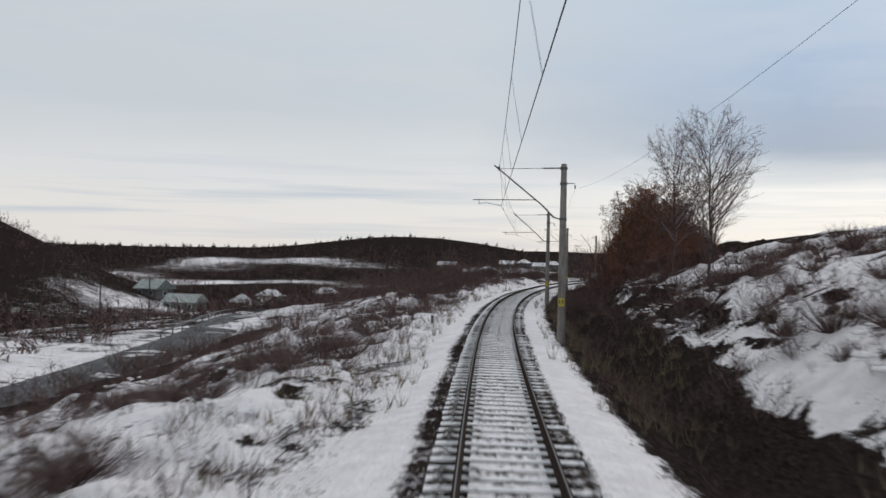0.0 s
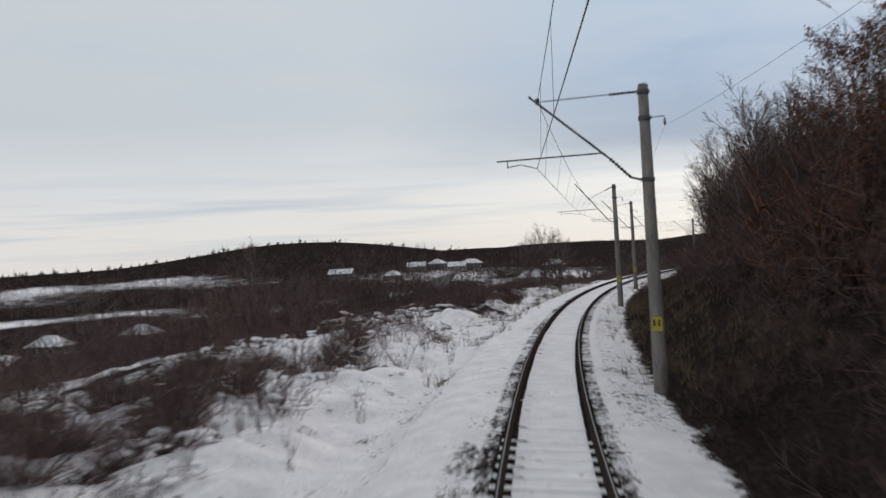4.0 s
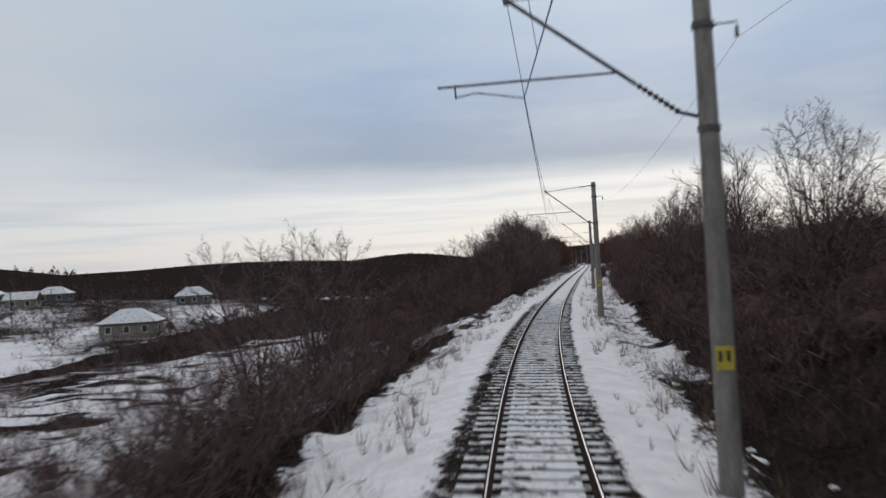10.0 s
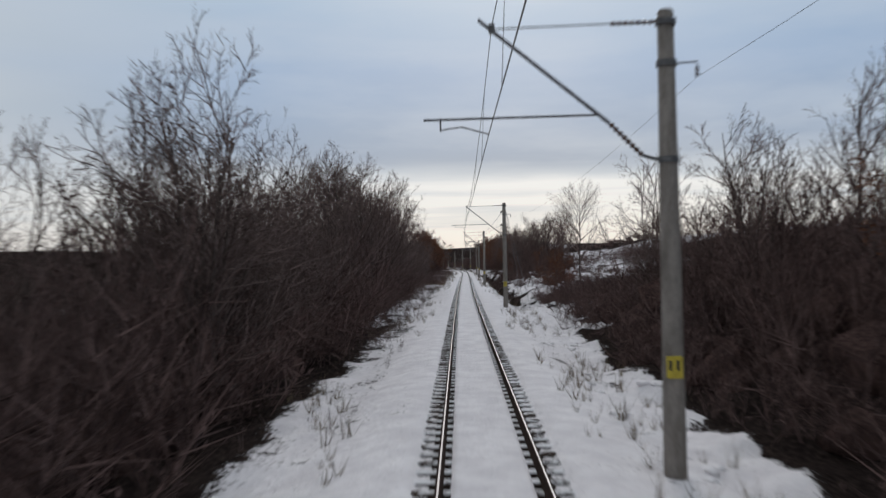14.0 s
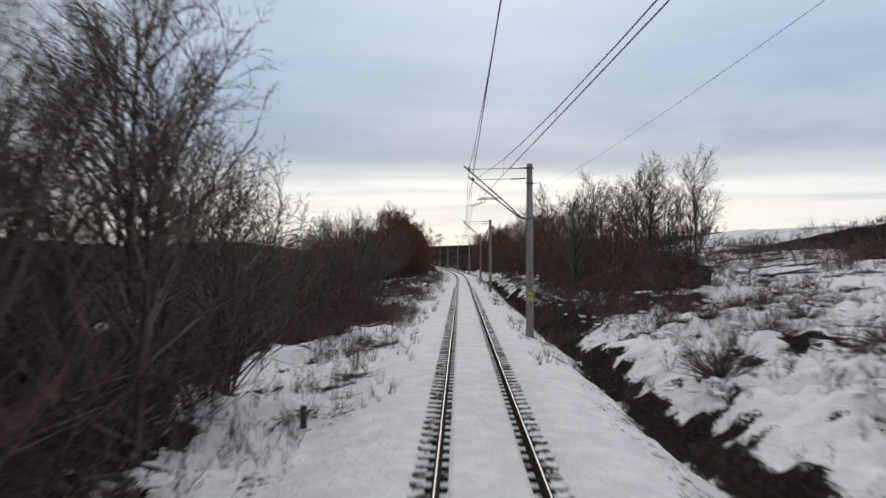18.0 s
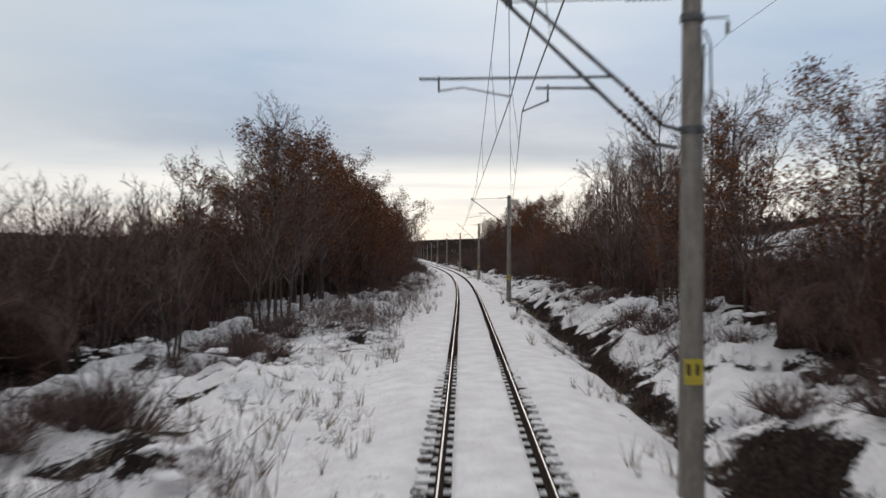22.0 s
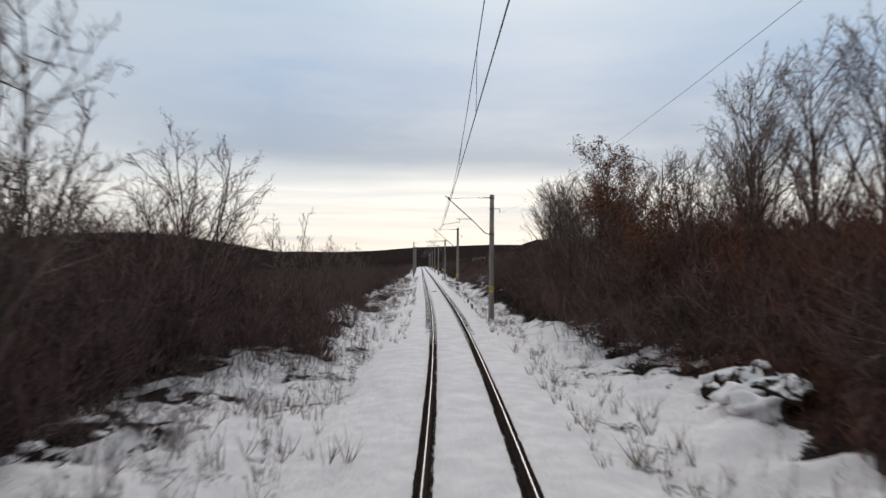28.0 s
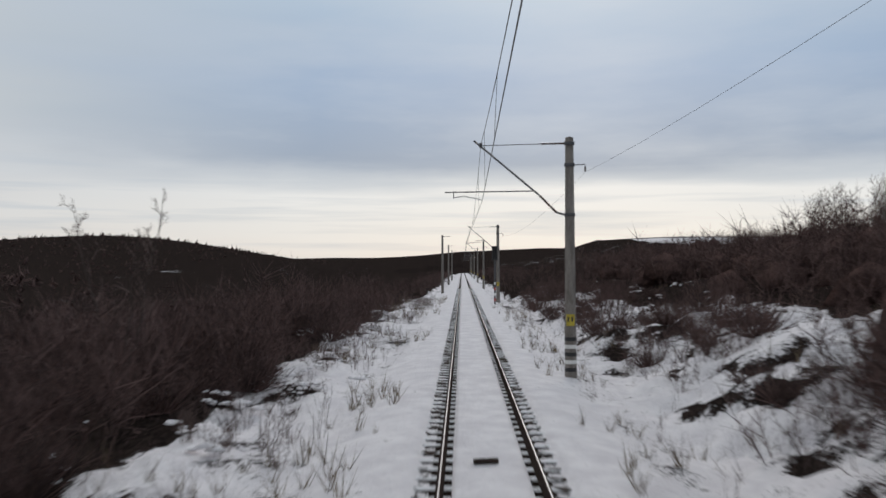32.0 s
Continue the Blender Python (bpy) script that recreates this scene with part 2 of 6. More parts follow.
def thicket_material():
    """The tangled inside of a thicket: fine upright streaks of dead twigs."""
    m = Mat("tangled_twigs", 0.95)
    f = m.math("ADD", m.math("MULTIPLY", m.noise(14.0, 4, 0.7, (1, 1, 0.3)), 0.6), m.math("MULTIPLY", m.noise(1.1, 4), 0.4))
    m.colour(m.mix(m.step(f, 0.38, 0.64), (0.040, 0.027, 0.025), (0.135, 0.085, 0.076)))
    m.bump(f, 1.0, 0.12)
    return m.m


THICKET = thicket_material()
CLOD = plain_material("snowy_earth", (0.012, 0.009, 0.008), (0.05, 0.037, 0.03), 0.9, scale=4.0, bump=0.6, dist=0.04, snow=0.24)


def sleeper_material():
    m = Mat("tarred_sleeper_wood", 0.85).local()
    grain = m.noise(5.0, 5, 0.6, (1.2, 9, 9))
    wood = m.mix(m.step(grain, 0.3, 0.7), (0.022, 0.016, 0.013), (0.075, 0.055, 0.043))
    r = m.math("MULTIPLY", m.math("SUBTRACT", m.rand(), 0.5), 0.16)
    ends = m.math("MULTIPLY", m.step(m.attr("across"), 0.78, 0.98), -0.06)
    lie = m.math("ADD", m.math("ADD", m.noise(3.1, 4, 0.6), r), ends)
    m.colour(m.mix(m.math("MULTIPLY", m.step(m.up(), 0.55, 0.8), m.step(lie, 0.30, 0.46)), wood, (0.76, 0.755, 0.77)))
    m.bump(grain, 0.4, 0.01)
    return m.m


SLEEPER = sleeper_material()


# ---- mesh helpers
def make_mesh(name, V, F, mats, index=None, smooth=False):
    """A mesh from arrays: V n x 3, F m x 3 or m x 4."""
    V, F = np.asarray(V, dtype=np.float32), np.asarray(F, dtype=np.int32)
    me = bpy.data.meshes.new(name)
    me.vertices.add(len(V))
    me.vertices.foreach_set("co", V.ravel())
    k = F.shape[1]
    me.loops.add(F.size)
    me.loops.foreach_set("vertex_index", F.ravel())
    me.polygons.add(len(F))
    me.polygons.foreach_set("loop_start", np.arange(0, F.size, k, dtype=np.int32))
    for m in mats:
        me.materials.append(m)
    if index is not None:
        me.polygons.foreach_set("material_index", np.asarray(index, dtype=np.int32))
    if smooth:
        me.polygons.foreach_set("use_smooth", np.ones(len(F), dtype=bool))
    me.update(calc_edges=True)
    return me


class Geo:
    """Collects boxes, tubes and rings for one part."""

    def __init__(self):
        self.v, self.f = [], []

    def add(self, verts, faces):
        k = len(self.v)
        self.v += [tuple(v) for v in verts]
        self.f += [tuple(k + i for i in f) for f in faces]
        return self

    def box(self, c, s, m=None, bevel=0.0):
        hx, hy, hz = s[0] / 2, s[1] / 2, s[2] / 2
        if bevel:
            b = min(bevel, hx * 0.9, hy * 0.9)
            ring = [(-hx + b, -hy), (hx - b, -hy), (hx, -hy + b), (hx, hy - b), (hx - b, hy), (-hx + b, hy), (-hx, hy - b), (-hx, -hy + b)]
            n = 8
        else:
            ring = [(-hx, -hy), (hx, -hy), (hx, hy), (-hx, hy)]
            n = 4
        vs = [Vector((x, y, -hz)) for x, y in ring] + [Vector((x, y, hz)) for x, y in ring]
        if m is not None:
            vs = [m @ v for v in vs]
        vs = [v + Vector(c) for v in vs]
        fs = [tuple(reversed(range(n))), tuple(range(n, 2 * n))] + [(i, (i + 1) % n, n + (i + 1) % n, n + i) for i in range(n)]
        return self.add(vs, fs)

    def tube(self, pts, r, n=6, caps=True):
        pts = [Vector(p) for p in pts]
        rs = r if isinstance(r, (list, tuple)) else [r] * len(pts)
        k, out = len(self.v), []
        for i, p in enumerate(pts):
            t = (pts[min(i + 1, len(pts) - 1)] - pts[max(i - 1, 0)]).normalized()
            a = t.orthogonal().normalized() if abs(t.z) < 0.9 else t.cross(Vector((0, 1, 0))).normalized()
            if abs(t.z) < 0.9:
                a = t.cross(Vector((0, 0, 1))).normalized()
            b = t.cross(a)
            for j in range(n):
                w = 2 * math.pi * (j + 0.5) / n
                out.append(p + rs[i] * (math.cos(w) * a + math.sin(w) * b))
        fs = []
        for i in range(len(pts) - 1):
            for j in range(n):
                fs.append((i * n + j, i * n + (j + 1) % n, (i + 1) * n + (j + 1) % n, (i + 1) * n + j))
        if caps:
            fs += [tuple(reversed(range(n))), tuple(range((len(pts) - 1) * n, len(pts) * n))]
        return self.add(out, fs)

    def mesh(self, name, material, smooth=False):
        me = bpy.data.meshes.new(name)
        me.from_pydata(self.v, [], self.f)
        me.materials.append(material)
        bm = bmesh.new()
        bm.from_mesh(me)
        bmesh.ops.recalc_face_normals(bm, faces=bm.faces)
        bm.to_mesh(me)
        bm.free()
        if smooth:
            me.polygons.foreach_set("use_smooth", np.ones(len(me.polygons), dtype=bool))
        return me


def part(name, geo, material, parent, label="", smooth=False):
    """One mesh object under a thing or under a part; its numbers are as seen from the parent."""
    ob = new(name, geo.mesh(name, material, smooth) if isinstance(geo, Geo) else geo)
    ob.parent = parent
    return tagged(ob, label)


def thing(name, m, label, category, group=""):
    ob = new(name)
    ob.empty_display_size = 0.3
    ob.matrix_basis = m
    return tagged(ob, label, category, group)


# ---- the lie of the land
rng = np.random.default_rng(11)
LATTICE = rng.random((257, 257))


def soft_noise(x, y, size):
    """Smooth value noise, 0 to 1, with lumps of that size."""
    u, v = np.asarray(x) / size + 900.0, np.asarray(y) / size + 900.0
    i, j = np.floor(u).astype(int), np.floor(v).astype(int)
    a, b = u - i, v - j
    a, b = a * a * (3 - 2 * a), b * b * (3 - 2 * b)
    i, j = i % 256, j % 256
    return (LATTICE[i, j] * (1 - a) + LATTICE[i + 1, j] * a) * (1 - b) + (LATTICE[i, j + 1] * (1 - a) + LATTICE[i + 1, j + 1] * a) * b


def hummocks(x, y, size):
    """Rounded tussocks: the height of the one that stands here, 0 to 1, and its own chance number."""
    u, v = np.asarray(x) / size + 700.0, np.asarray(y) / size + 700.0
    i, j = np.floor(u).astype(int), np.floor(v).astype(int)
    best, luck = np.full(u.shape, 9.0), np.zeros(u.shape)
    for a in (-1, 0, 1):
        for b in (-1, 0, 1):
            p, q = (i + a) % 256, (j + b) % 256
            g = (u - i - a - LATTICE[p, q]) ** 2 + (v - j - b - LATTICE[q, (p + 91) % 256]) ** 2
            near = g < best
            best, luck = np.where(near, g, best), np.where(near, LATTICE[(p + 37) % 256, (q + 53) % 256], luck)
    return np.clip(1 - best / 0.62, 0, 1), luck


def tussocks(s, d):
    """Snow-capped tussocks beside the line: their height in metres, and how bare the gaps between them are."""
    dd = np.abs(d)
    a, la = hummocks(s, d, 0.95)
    b, lb = hummocks(s + 31, d * 1.1, 2.1)
    amp = ease(dd, 3.3, 6.0) * (1 - ease(dd, 30, 60))
    z = amp * (0.30 * a ** 0.8 * (0.25 + 1.0 * la) + 0.30 * b * lb - 0.15)
    gap = amp * (0.55 * (0.50 - a) + 0.40 * (0.42 - b) + 0.62 * (la - 0.55))
    return z, gap


def ease(x, lo, hi):
    t = np.clip((np.asarray(x, dtype=float) - lo) / (hi - lo), 0, 1)
    return t * t * (3 - 2 * t)


# heights beside the line: stations, then the height at each offset
LEFT_D = [-60, -30, -18, -10, -6]
LEFT = [(-80, -8.4, -7.0, -3.8, -1.7, -0.9), (60, -8.4, -7.0, -3.6, -1.6, -0.9), (88, -8, -6.4, -2.2, -0.9, -0.6), (115, -7.5, -3.6, -0.9, -0.2, -0.4),
        (145, -7.5, -3.6, -0.8, -0.2, -0.4), (168, -7, -4.2, -1.3, -0.4, -0.5), (184, -6.6, -5, -3, -1.5, -0.8), (200, -6, -6, -5.2, -2.8, -1.2), (250, -6.5, -6, -5, -3.0, -1.2),
        (285, -6.5, -5, -3, -1.8, -0.9), (315, -6, -3.4, -2, -1.2, -0.8), (420, -6, -3, -1.8, -1.2, -0.8), (450, -5, -2, -1.0, -0.6, -0.5),
        (505, -4, -1.2, -0.5, -0.4, -0.5), (560, -4, -2, -1, -0.3, -0.4), (620, -5, -3, -1.8, -0.7, -0.5), (720, -5, -3, -2, -1, -0.6)]
RIGHT_D = [4.6, 7, 11, 20, 45]
RIGHT = [(-80, -1.3, -0.8, 1.2, 4.5, 8), (20, -1.3, -0.6, 1.3, 4.5, 8), (60, -1.3, -0.2, 2.0, 4.5, 8), (110, -1.0, 0.6, 2.8, 5.2, 8), (160, -1.0, 0.3, 2.4, 4.8, 7.5),
         (210, -1.0, 0.2, 2.0, 4, 6), (260, -0.9, -0.9, 0.2, 1.6, 3.5), (300, -0.7, -0.8, 0, 1.2, 3), (346, -0.7, -0.4, 0.2, 0.9, 2.4), (366, -1.4, -0.3, 0.2, 0.9, 2.4),
         (400, -1.4, -0.3, 0.3, 1.0, 2.6), (460, -1.5, -0.3, 0.4, 1.3, 3.5), (510, -1.2, -0.2, 0.6, 2, 5), (560, -0.4, -0.2, 0.6, 2.2, 5),
         (620, -0.6, 0, 1, 2.6, 6.5), (720, -0.8, 0.1, 1, 2.6, 6.5)]
# rounded hills: x, y, height, widths along x and y
HILLS = [(-38, 540, 18.5, 96, 90), (-250, 520, 4, 130, 130), (130, 760, 14, 130, 110), (373, 1130, 16, 150, 140), (334, 900, 14.5, 68, 100), (230, 860, 9, 85, 100), (-140, 205, 24, 38, 50), (620, 900, 10, 180, 160),
         (900, 1500, 22, 420, 180), (-700, 1200, 2, 500, 260), (150, 1700, 16, 500, 150), (480, 420, 9, 150, 150), (-78, 222, -4.5, 45, 50)]
_ci = np.arange(0, len(SG), 8)


def along_across(x, y):
    x, y = np.asarray(x, dtype=float).ravel(), np.asarray(y, dtype=float).ravel()
    s, d = np.empty_like(x), np.empty_like(x)
    for a in range(0, len(x), 4000):
        b = slice(a, a + 4000)
        k = _ci[np.argmin((x[b, None] - _x[_ci]) ** 2 + (y[b, None] - _y[_ci]) ** 2, axis=1)]
        dx, dy, th = x[b] - _x[k], y[b] - _y[k], _h[k]
        s[b] = SG[k] - dx * np.sin(th) + dy * np.cos(th)
        d[b] = dx * np.cos(th) + dy * np.sin(th)
    return s, d


def far_height(x, y, d):
    z = np.interp(d, [-900, -420, -260, -75, 75, 200, 600], [5, -1, -7, -9, 7.5, 10, 16]) + np.where(d < 0, 5.5 * ease(y, 320, 470), 0)
    for hx, hy, hh, wx, wy in HILLS:
        z = z + hh * np.exp(-((x - hx) / wx) ** 2 - ((y - hy) / wy) ** 2)
    return z + 2.0 * (soft_noise(x, y, 60) - 0.5)


def snowed(s):
    """How far the sleepers are drifted over, along the line."""
    return np.maximum(ease(s, 255, 296), 0.5 * ease(s, 86, 104) * (1 - ease(s, 176, 196)))


def land(s, d, rough=True):
    """Height of the ground at s along and d across the line."""
    s, d = np.broadcast_arrays(np.asarray(s, dtype=float), np.asarray(d, dtype=float))
    ca = np.interp(s, SG, _c)
    dd = np.abs(d)
    bed = np.interp(dd, [0, 0.5, 0.60, 0.97, 1.07, 1.45, 1.9, 2.6, 3.2], [0, 0, 0, 0, 0, 0, -0.03, -0.16, -0.32]) - 0.235
    deep = ease(s, 456, 474) * (1 - ease(s, 585, 605))
    cover = np.where(dd < 0.62, 0.030 + 0.055 * snowed(s), np.where(dd > 1.16, 0.02 + 0.08 * snowed(s), 0.018 * (dd > 0.9) + 0.072 * np.maximum(deep, ease(s, 86, 104) * (1 - ease(s, 158, 182)))))
    bed = bed + cover - d * np.sin(ca) * (1 - ease(dd, 2.2, 4.5))
    zl = [np.interp(s, [r[0] for r in LEFT], [r[1 + i] for r in LEFT]) for i in range(5)]
    zr = [np.interp(s, [r[0] for r in RIGHT], [r[1 + i] for r in RIGHT]) for i in range(5)]
    out = bed.copy()
    ds, zs = LEFT_D + [-3.2], zl + [np.full_like(s, -0.48)]
    for i in range(5):
        f = np.clip((d - ds[i]) / (ds[i + 1] - ds[i]), 0, 1)
        out = np.where((d < -3.2) & (d >= ds[i]), zs[i] * (1 - f) + zs[i + 1] * f, out)
    out = np.where(d < -60, zl[0], out)
    ds, zs = [3.2] + RIGHT_D, [np.full_like(s, -0.48)] + zr
    for i in range(5):
        f = np.clip((d - ds[i]) / (ds[i + 1] - ds[i]), 0, 1)
        f = f * f * (3 - 2 * f) if i == 0 else f
        out = np.where((d > 3.2) & (d <= ds[i + 1]) & (d > ds[i]), zs[i] * (1 - f) + zs[i + 1] * f, out)
    out = np.where(d > 45, zr[4], out)
    p = beside(s, d, 0.0)
    x, y = p[..., 0], p[..., 1]
    far = far_height(x, y, d)
    w = ease(dd, 45, 74)
    out = out * (1 - w) + far * w
    if rough:
        amp = ease(dd, 2.4, 6.0)
        out = out + amp * (0.85 * (soft_noise(x, y, 3.4) - 0.5) + 0.35 * (soft_noise(x, y, 1.3) - 0.5)) + ease(dd, 1.7, 3) * 0.16 * (soft_noise(x, y, 0.7) - 0.5)
        out = out + tussocks(s, d)[0]
    return out


def bareness_and_shade(s, d):
    """0 where snow lies, 1 where earth, ballast or dead growth shows; ditch shade is painted in too."""
    s, d = np.broadcast_arrays(np.asarray(s, dtype=float), np.asarray(d, dtype=float))
    dd = np.abs(d)
    b = np.full(s.shape, 0.12)
    deep = ease(s, 456, 474) * (1 - ease(s, 585, 605))
    b = np.where((dd > 0.62) & (dd < 0.93), 1.25 - np.where(dd < 0.7, 0.62, 0.25) * deep, b)
    curve = ease(s, 86, 104) * (1 - ease(s, 158, 182))
    b = np.where((dd > 0.62) & (dd < 0.93), b - np.where(dd < 0.7, 0.62, np.where(dd > 0.86, 0.7, 0.25)) * curve, b)
    b = np.where((dd > 0.93) & (dd < 1.2), 0.60 - 0.18 * snowed(s) - 0.18 * deep, b)
    b = np.where((dd > 1.3) & (dd < 2.7), 0.25, b)
    early = 1 - snowed(s)
    b = np.where((d < -0.9) & (d > -1.65), np.maximum(b, 0.66 * early), b)
    b = np.where((d > 0.9) & (d < 1.4), np.maximum(b, 0.60 * early), b)
    b = np.where((d > 1.3) & (d < 2.6) & (s > 100) & (s < 215), np.maximum(b, 0.42), b)
    b = np.where(dd < 0.57, np.maximum(b, 0.48 * early), b)
    b = np.where(dd > 2.65, 0.38, b)
    k = ease(dd, 9, 22)
    sw = s + k * (22 * (soft_noise(s, d, 11.0) - 0.5) + 9 * (soft_noise(s + 30, d, 4.0) - 0.5))
    dw = d + k * (14 * (soft_noise(s + 90, d, 9.0) - 0.5) + 5 * (soft_noise(s + 60, d, 3.5) - 0.5))
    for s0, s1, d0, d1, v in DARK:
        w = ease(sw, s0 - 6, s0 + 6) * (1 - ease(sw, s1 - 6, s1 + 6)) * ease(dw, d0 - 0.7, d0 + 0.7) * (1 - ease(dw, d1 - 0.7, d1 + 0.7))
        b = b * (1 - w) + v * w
    gap = tussocks(s, d)[1]
    speck = np.where(gap < 0, gap * (1 - ease(b, 0.62, 0.92)), gap) + ease(dd, 2.6, 3.4) * (0.32 * (soft_noise(s * 0.7, d, 2.2) - 0.45) + 0.25 * (soft_noise(s + 40, d, 1.0) - 0.5))
    return b + speck


# stretches where dead growth and earth hide the snow, the ditch's shade painted in with them: from, to along; from, to
# across; how much
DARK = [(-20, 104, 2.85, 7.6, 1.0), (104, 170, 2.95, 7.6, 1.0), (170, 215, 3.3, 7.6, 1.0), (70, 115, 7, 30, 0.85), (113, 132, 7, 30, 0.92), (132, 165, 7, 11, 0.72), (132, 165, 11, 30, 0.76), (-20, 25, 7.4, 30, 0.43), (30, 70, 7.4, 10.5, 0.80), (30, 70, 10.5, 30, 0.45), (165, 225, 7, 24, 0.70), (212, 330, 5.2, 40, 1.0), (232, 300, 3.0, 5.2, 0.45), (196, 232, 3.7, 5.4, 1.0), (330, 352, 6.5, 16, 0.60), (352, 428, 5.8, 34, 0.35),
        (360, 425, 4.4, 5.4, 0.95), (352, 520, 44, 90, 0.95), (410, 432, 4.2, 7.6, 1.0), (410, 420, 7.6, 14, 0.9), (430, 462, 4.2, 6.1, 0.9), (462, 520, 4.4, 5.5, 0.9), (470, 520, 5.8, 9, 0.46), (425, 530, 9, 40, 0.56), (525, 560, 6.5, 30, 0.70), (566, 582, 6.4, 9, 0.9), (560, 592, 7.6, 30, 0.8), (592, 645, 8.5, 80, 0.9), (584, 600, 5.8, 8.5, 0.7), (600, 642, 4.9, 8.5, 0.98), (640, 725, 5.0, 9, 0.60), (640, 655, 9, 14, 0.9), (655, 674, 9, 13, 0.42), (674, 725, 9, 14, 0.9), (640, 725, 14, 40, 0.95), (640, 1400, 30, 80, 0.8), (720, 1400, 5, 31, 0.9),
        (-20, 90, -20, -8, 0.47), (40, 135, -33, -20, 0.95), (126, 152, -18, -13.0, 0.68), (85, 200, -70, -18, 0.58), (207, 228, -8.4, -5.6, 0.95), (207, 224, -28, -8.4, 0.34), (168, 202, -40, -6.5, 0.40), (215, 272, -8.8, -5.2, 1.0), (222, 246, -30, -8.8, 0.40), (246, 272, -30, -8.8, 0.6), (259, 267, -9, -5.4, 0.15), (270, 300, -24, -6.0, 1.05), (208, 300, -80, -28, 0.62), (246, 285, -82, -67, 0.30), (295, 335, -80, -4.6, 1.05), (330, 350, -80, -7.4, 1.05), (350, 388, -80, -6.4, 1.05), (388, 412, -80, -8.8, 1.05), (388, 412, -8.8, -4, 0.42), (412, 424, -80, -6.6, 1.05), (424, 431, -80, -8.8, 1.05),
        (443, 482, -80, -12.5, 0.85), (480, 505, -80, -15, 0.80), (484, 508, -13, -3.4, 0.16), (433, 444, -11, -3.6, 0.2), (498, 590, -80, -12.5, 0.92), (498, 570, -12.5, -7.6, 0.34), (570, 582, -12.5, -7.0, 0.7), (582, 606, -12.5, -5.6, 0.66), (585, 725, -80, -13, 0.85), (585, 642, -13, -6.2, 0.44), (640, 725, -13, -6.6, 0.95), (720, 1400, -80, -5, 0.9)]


def build_ground():
    s = np.concatenate([np.arange(-60, 0, 2.0), np.arange(0, 690, 0.38), np.arange(690, 1390, 4.0)])
    half = np.concatenate([[0.3, 0.5, 0.585, 0.645, 0.78, 0.89, 0.95, 1.03, 1.12, 1.25, 1.5, 1.9, 2.3], np.arange(2.6, 12.5, 0.36), np.arange(12.9, 25, 0.8), np.arange(25.5, 50, 3.5), np.arange(50, 76, 5)])
    d = np.concatenate([-half[::-1], [0.0], half])
    S, D = np.meshgrid(s, d, indexing="ij")
    P = beside(S, D, 0.0)
    P[..., 2] = land(S, D)
    B = bareness_and_shade(S, D)
    n, m = S.shape
    i = np.arange(n * m).reshape(n, m)
    F = np.stack([i[:-1, :-1], i[:-1, 1:], i[1:, 1:], i[1:, :-1]], -1).reshape(-1, 4)
    # the wider country, dipping under the strip beside the line
    gx = np.concatenate([np.arange(-3000, -420, 120.0), np.arange(-420, 780, 12.0), np.arange(780, 3001, 120.0)])
    gy = np.concatenate([np.arange(-1500, -120, 120.0), np.arange(-120, 1420, 12.0), np.arange(1420, 4000, 120.0)])
    X, Y = np.meshgrid(gx, gy, indexing="ij")
    s2, d2 = along_across(X, Y)
    Z = far_height(X.ravel(), Y.ravel(), d2)
    inside = (s2 > -60) & (s2 < 1388)
    Z = Z - 10.0 * (1 - ease(np.abs(d2), 64, 73.5)) * inside
    x1, y1 = X.ravel(), Y.ravel()
    B2 = 0.56 + 0.50 * ease(Z, 1, 7) + 0.9 * (soft_noise(x1, y1, 38) - 0.5) + 0.7 * (soft_noise(x1 + 70, y1, 24) - 0.5)
    open_field = np.exp(-((x1 - 2) / 16) ** 2 - ((y1 - 325) / 30) ** 2) + 0.8 * np.exp(-((x1 + 82) / 28) ** 2 - ((y1 - 206) / 34) ** 2)
    B2 = B2 - 0.5 * open_field - 0.15 * np.exp(-((x1 - 15) / 60) ** 2 - ((y1 - 425) / 45) ** 2)
    B2 = B2 + 0.27 * ease(-x1, 12, 40) * ease(y1, 325, 345) * (1 - ease(y1, 470, 500))
    B2 = np.where(d2 > 60, 0.36 + 0.7 * np.maximum(ease(d2, 120, 170), ease(s2, 335, 350) * (1 - ease(s2, 520, 540))) + 0.5 * (soft_noise(x1, y1, 30) - 0.5), B2)
    B2 = np.where((d2 < 0) & (s2 > 330) & (y1 > 450), np.maximum(B2, 1.05), B2)
    B2 = np.where(np.hypot(x1 - 150, y1 - 400) > 600, 1.05, B2)
    V = np.concatenate([P.reshape(-1, 3), np.stack([X.ravel(), Y.ravel(), Z], -1)])
    n2, m2 = X.shape
    j = np.arange(n2 * m2).reshape(n2, m2) + n * m
    F = np.concatenate([F, np.stack([j[:-1, :-1], j[1:, :-1], j[1:, 1:], j[:-1, 1:]], -1).reshape(-1, 4)])
    me = make_mesh("ground", V, F, [GROUND], smooth=True)
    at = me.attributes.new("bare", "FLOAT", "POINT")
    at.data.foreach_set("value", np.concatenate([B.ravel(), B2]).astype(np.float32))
    return tagged(new("ground", me), "snow-covered ground with dark bare earth, dead growth and painted ditch shade", "ground", kind="structure")


build_ground()


def height(s, d):
    return float(land(np.array([s]), np.array([d]))[0])


def height_xy(x, y):
    s, d = along_across([x], [y])
    if abs(d[0]) < 74:
        return float(land(s, d)[0])
    return float(far_height(np.array([x]), np.array([y]), d)[0])


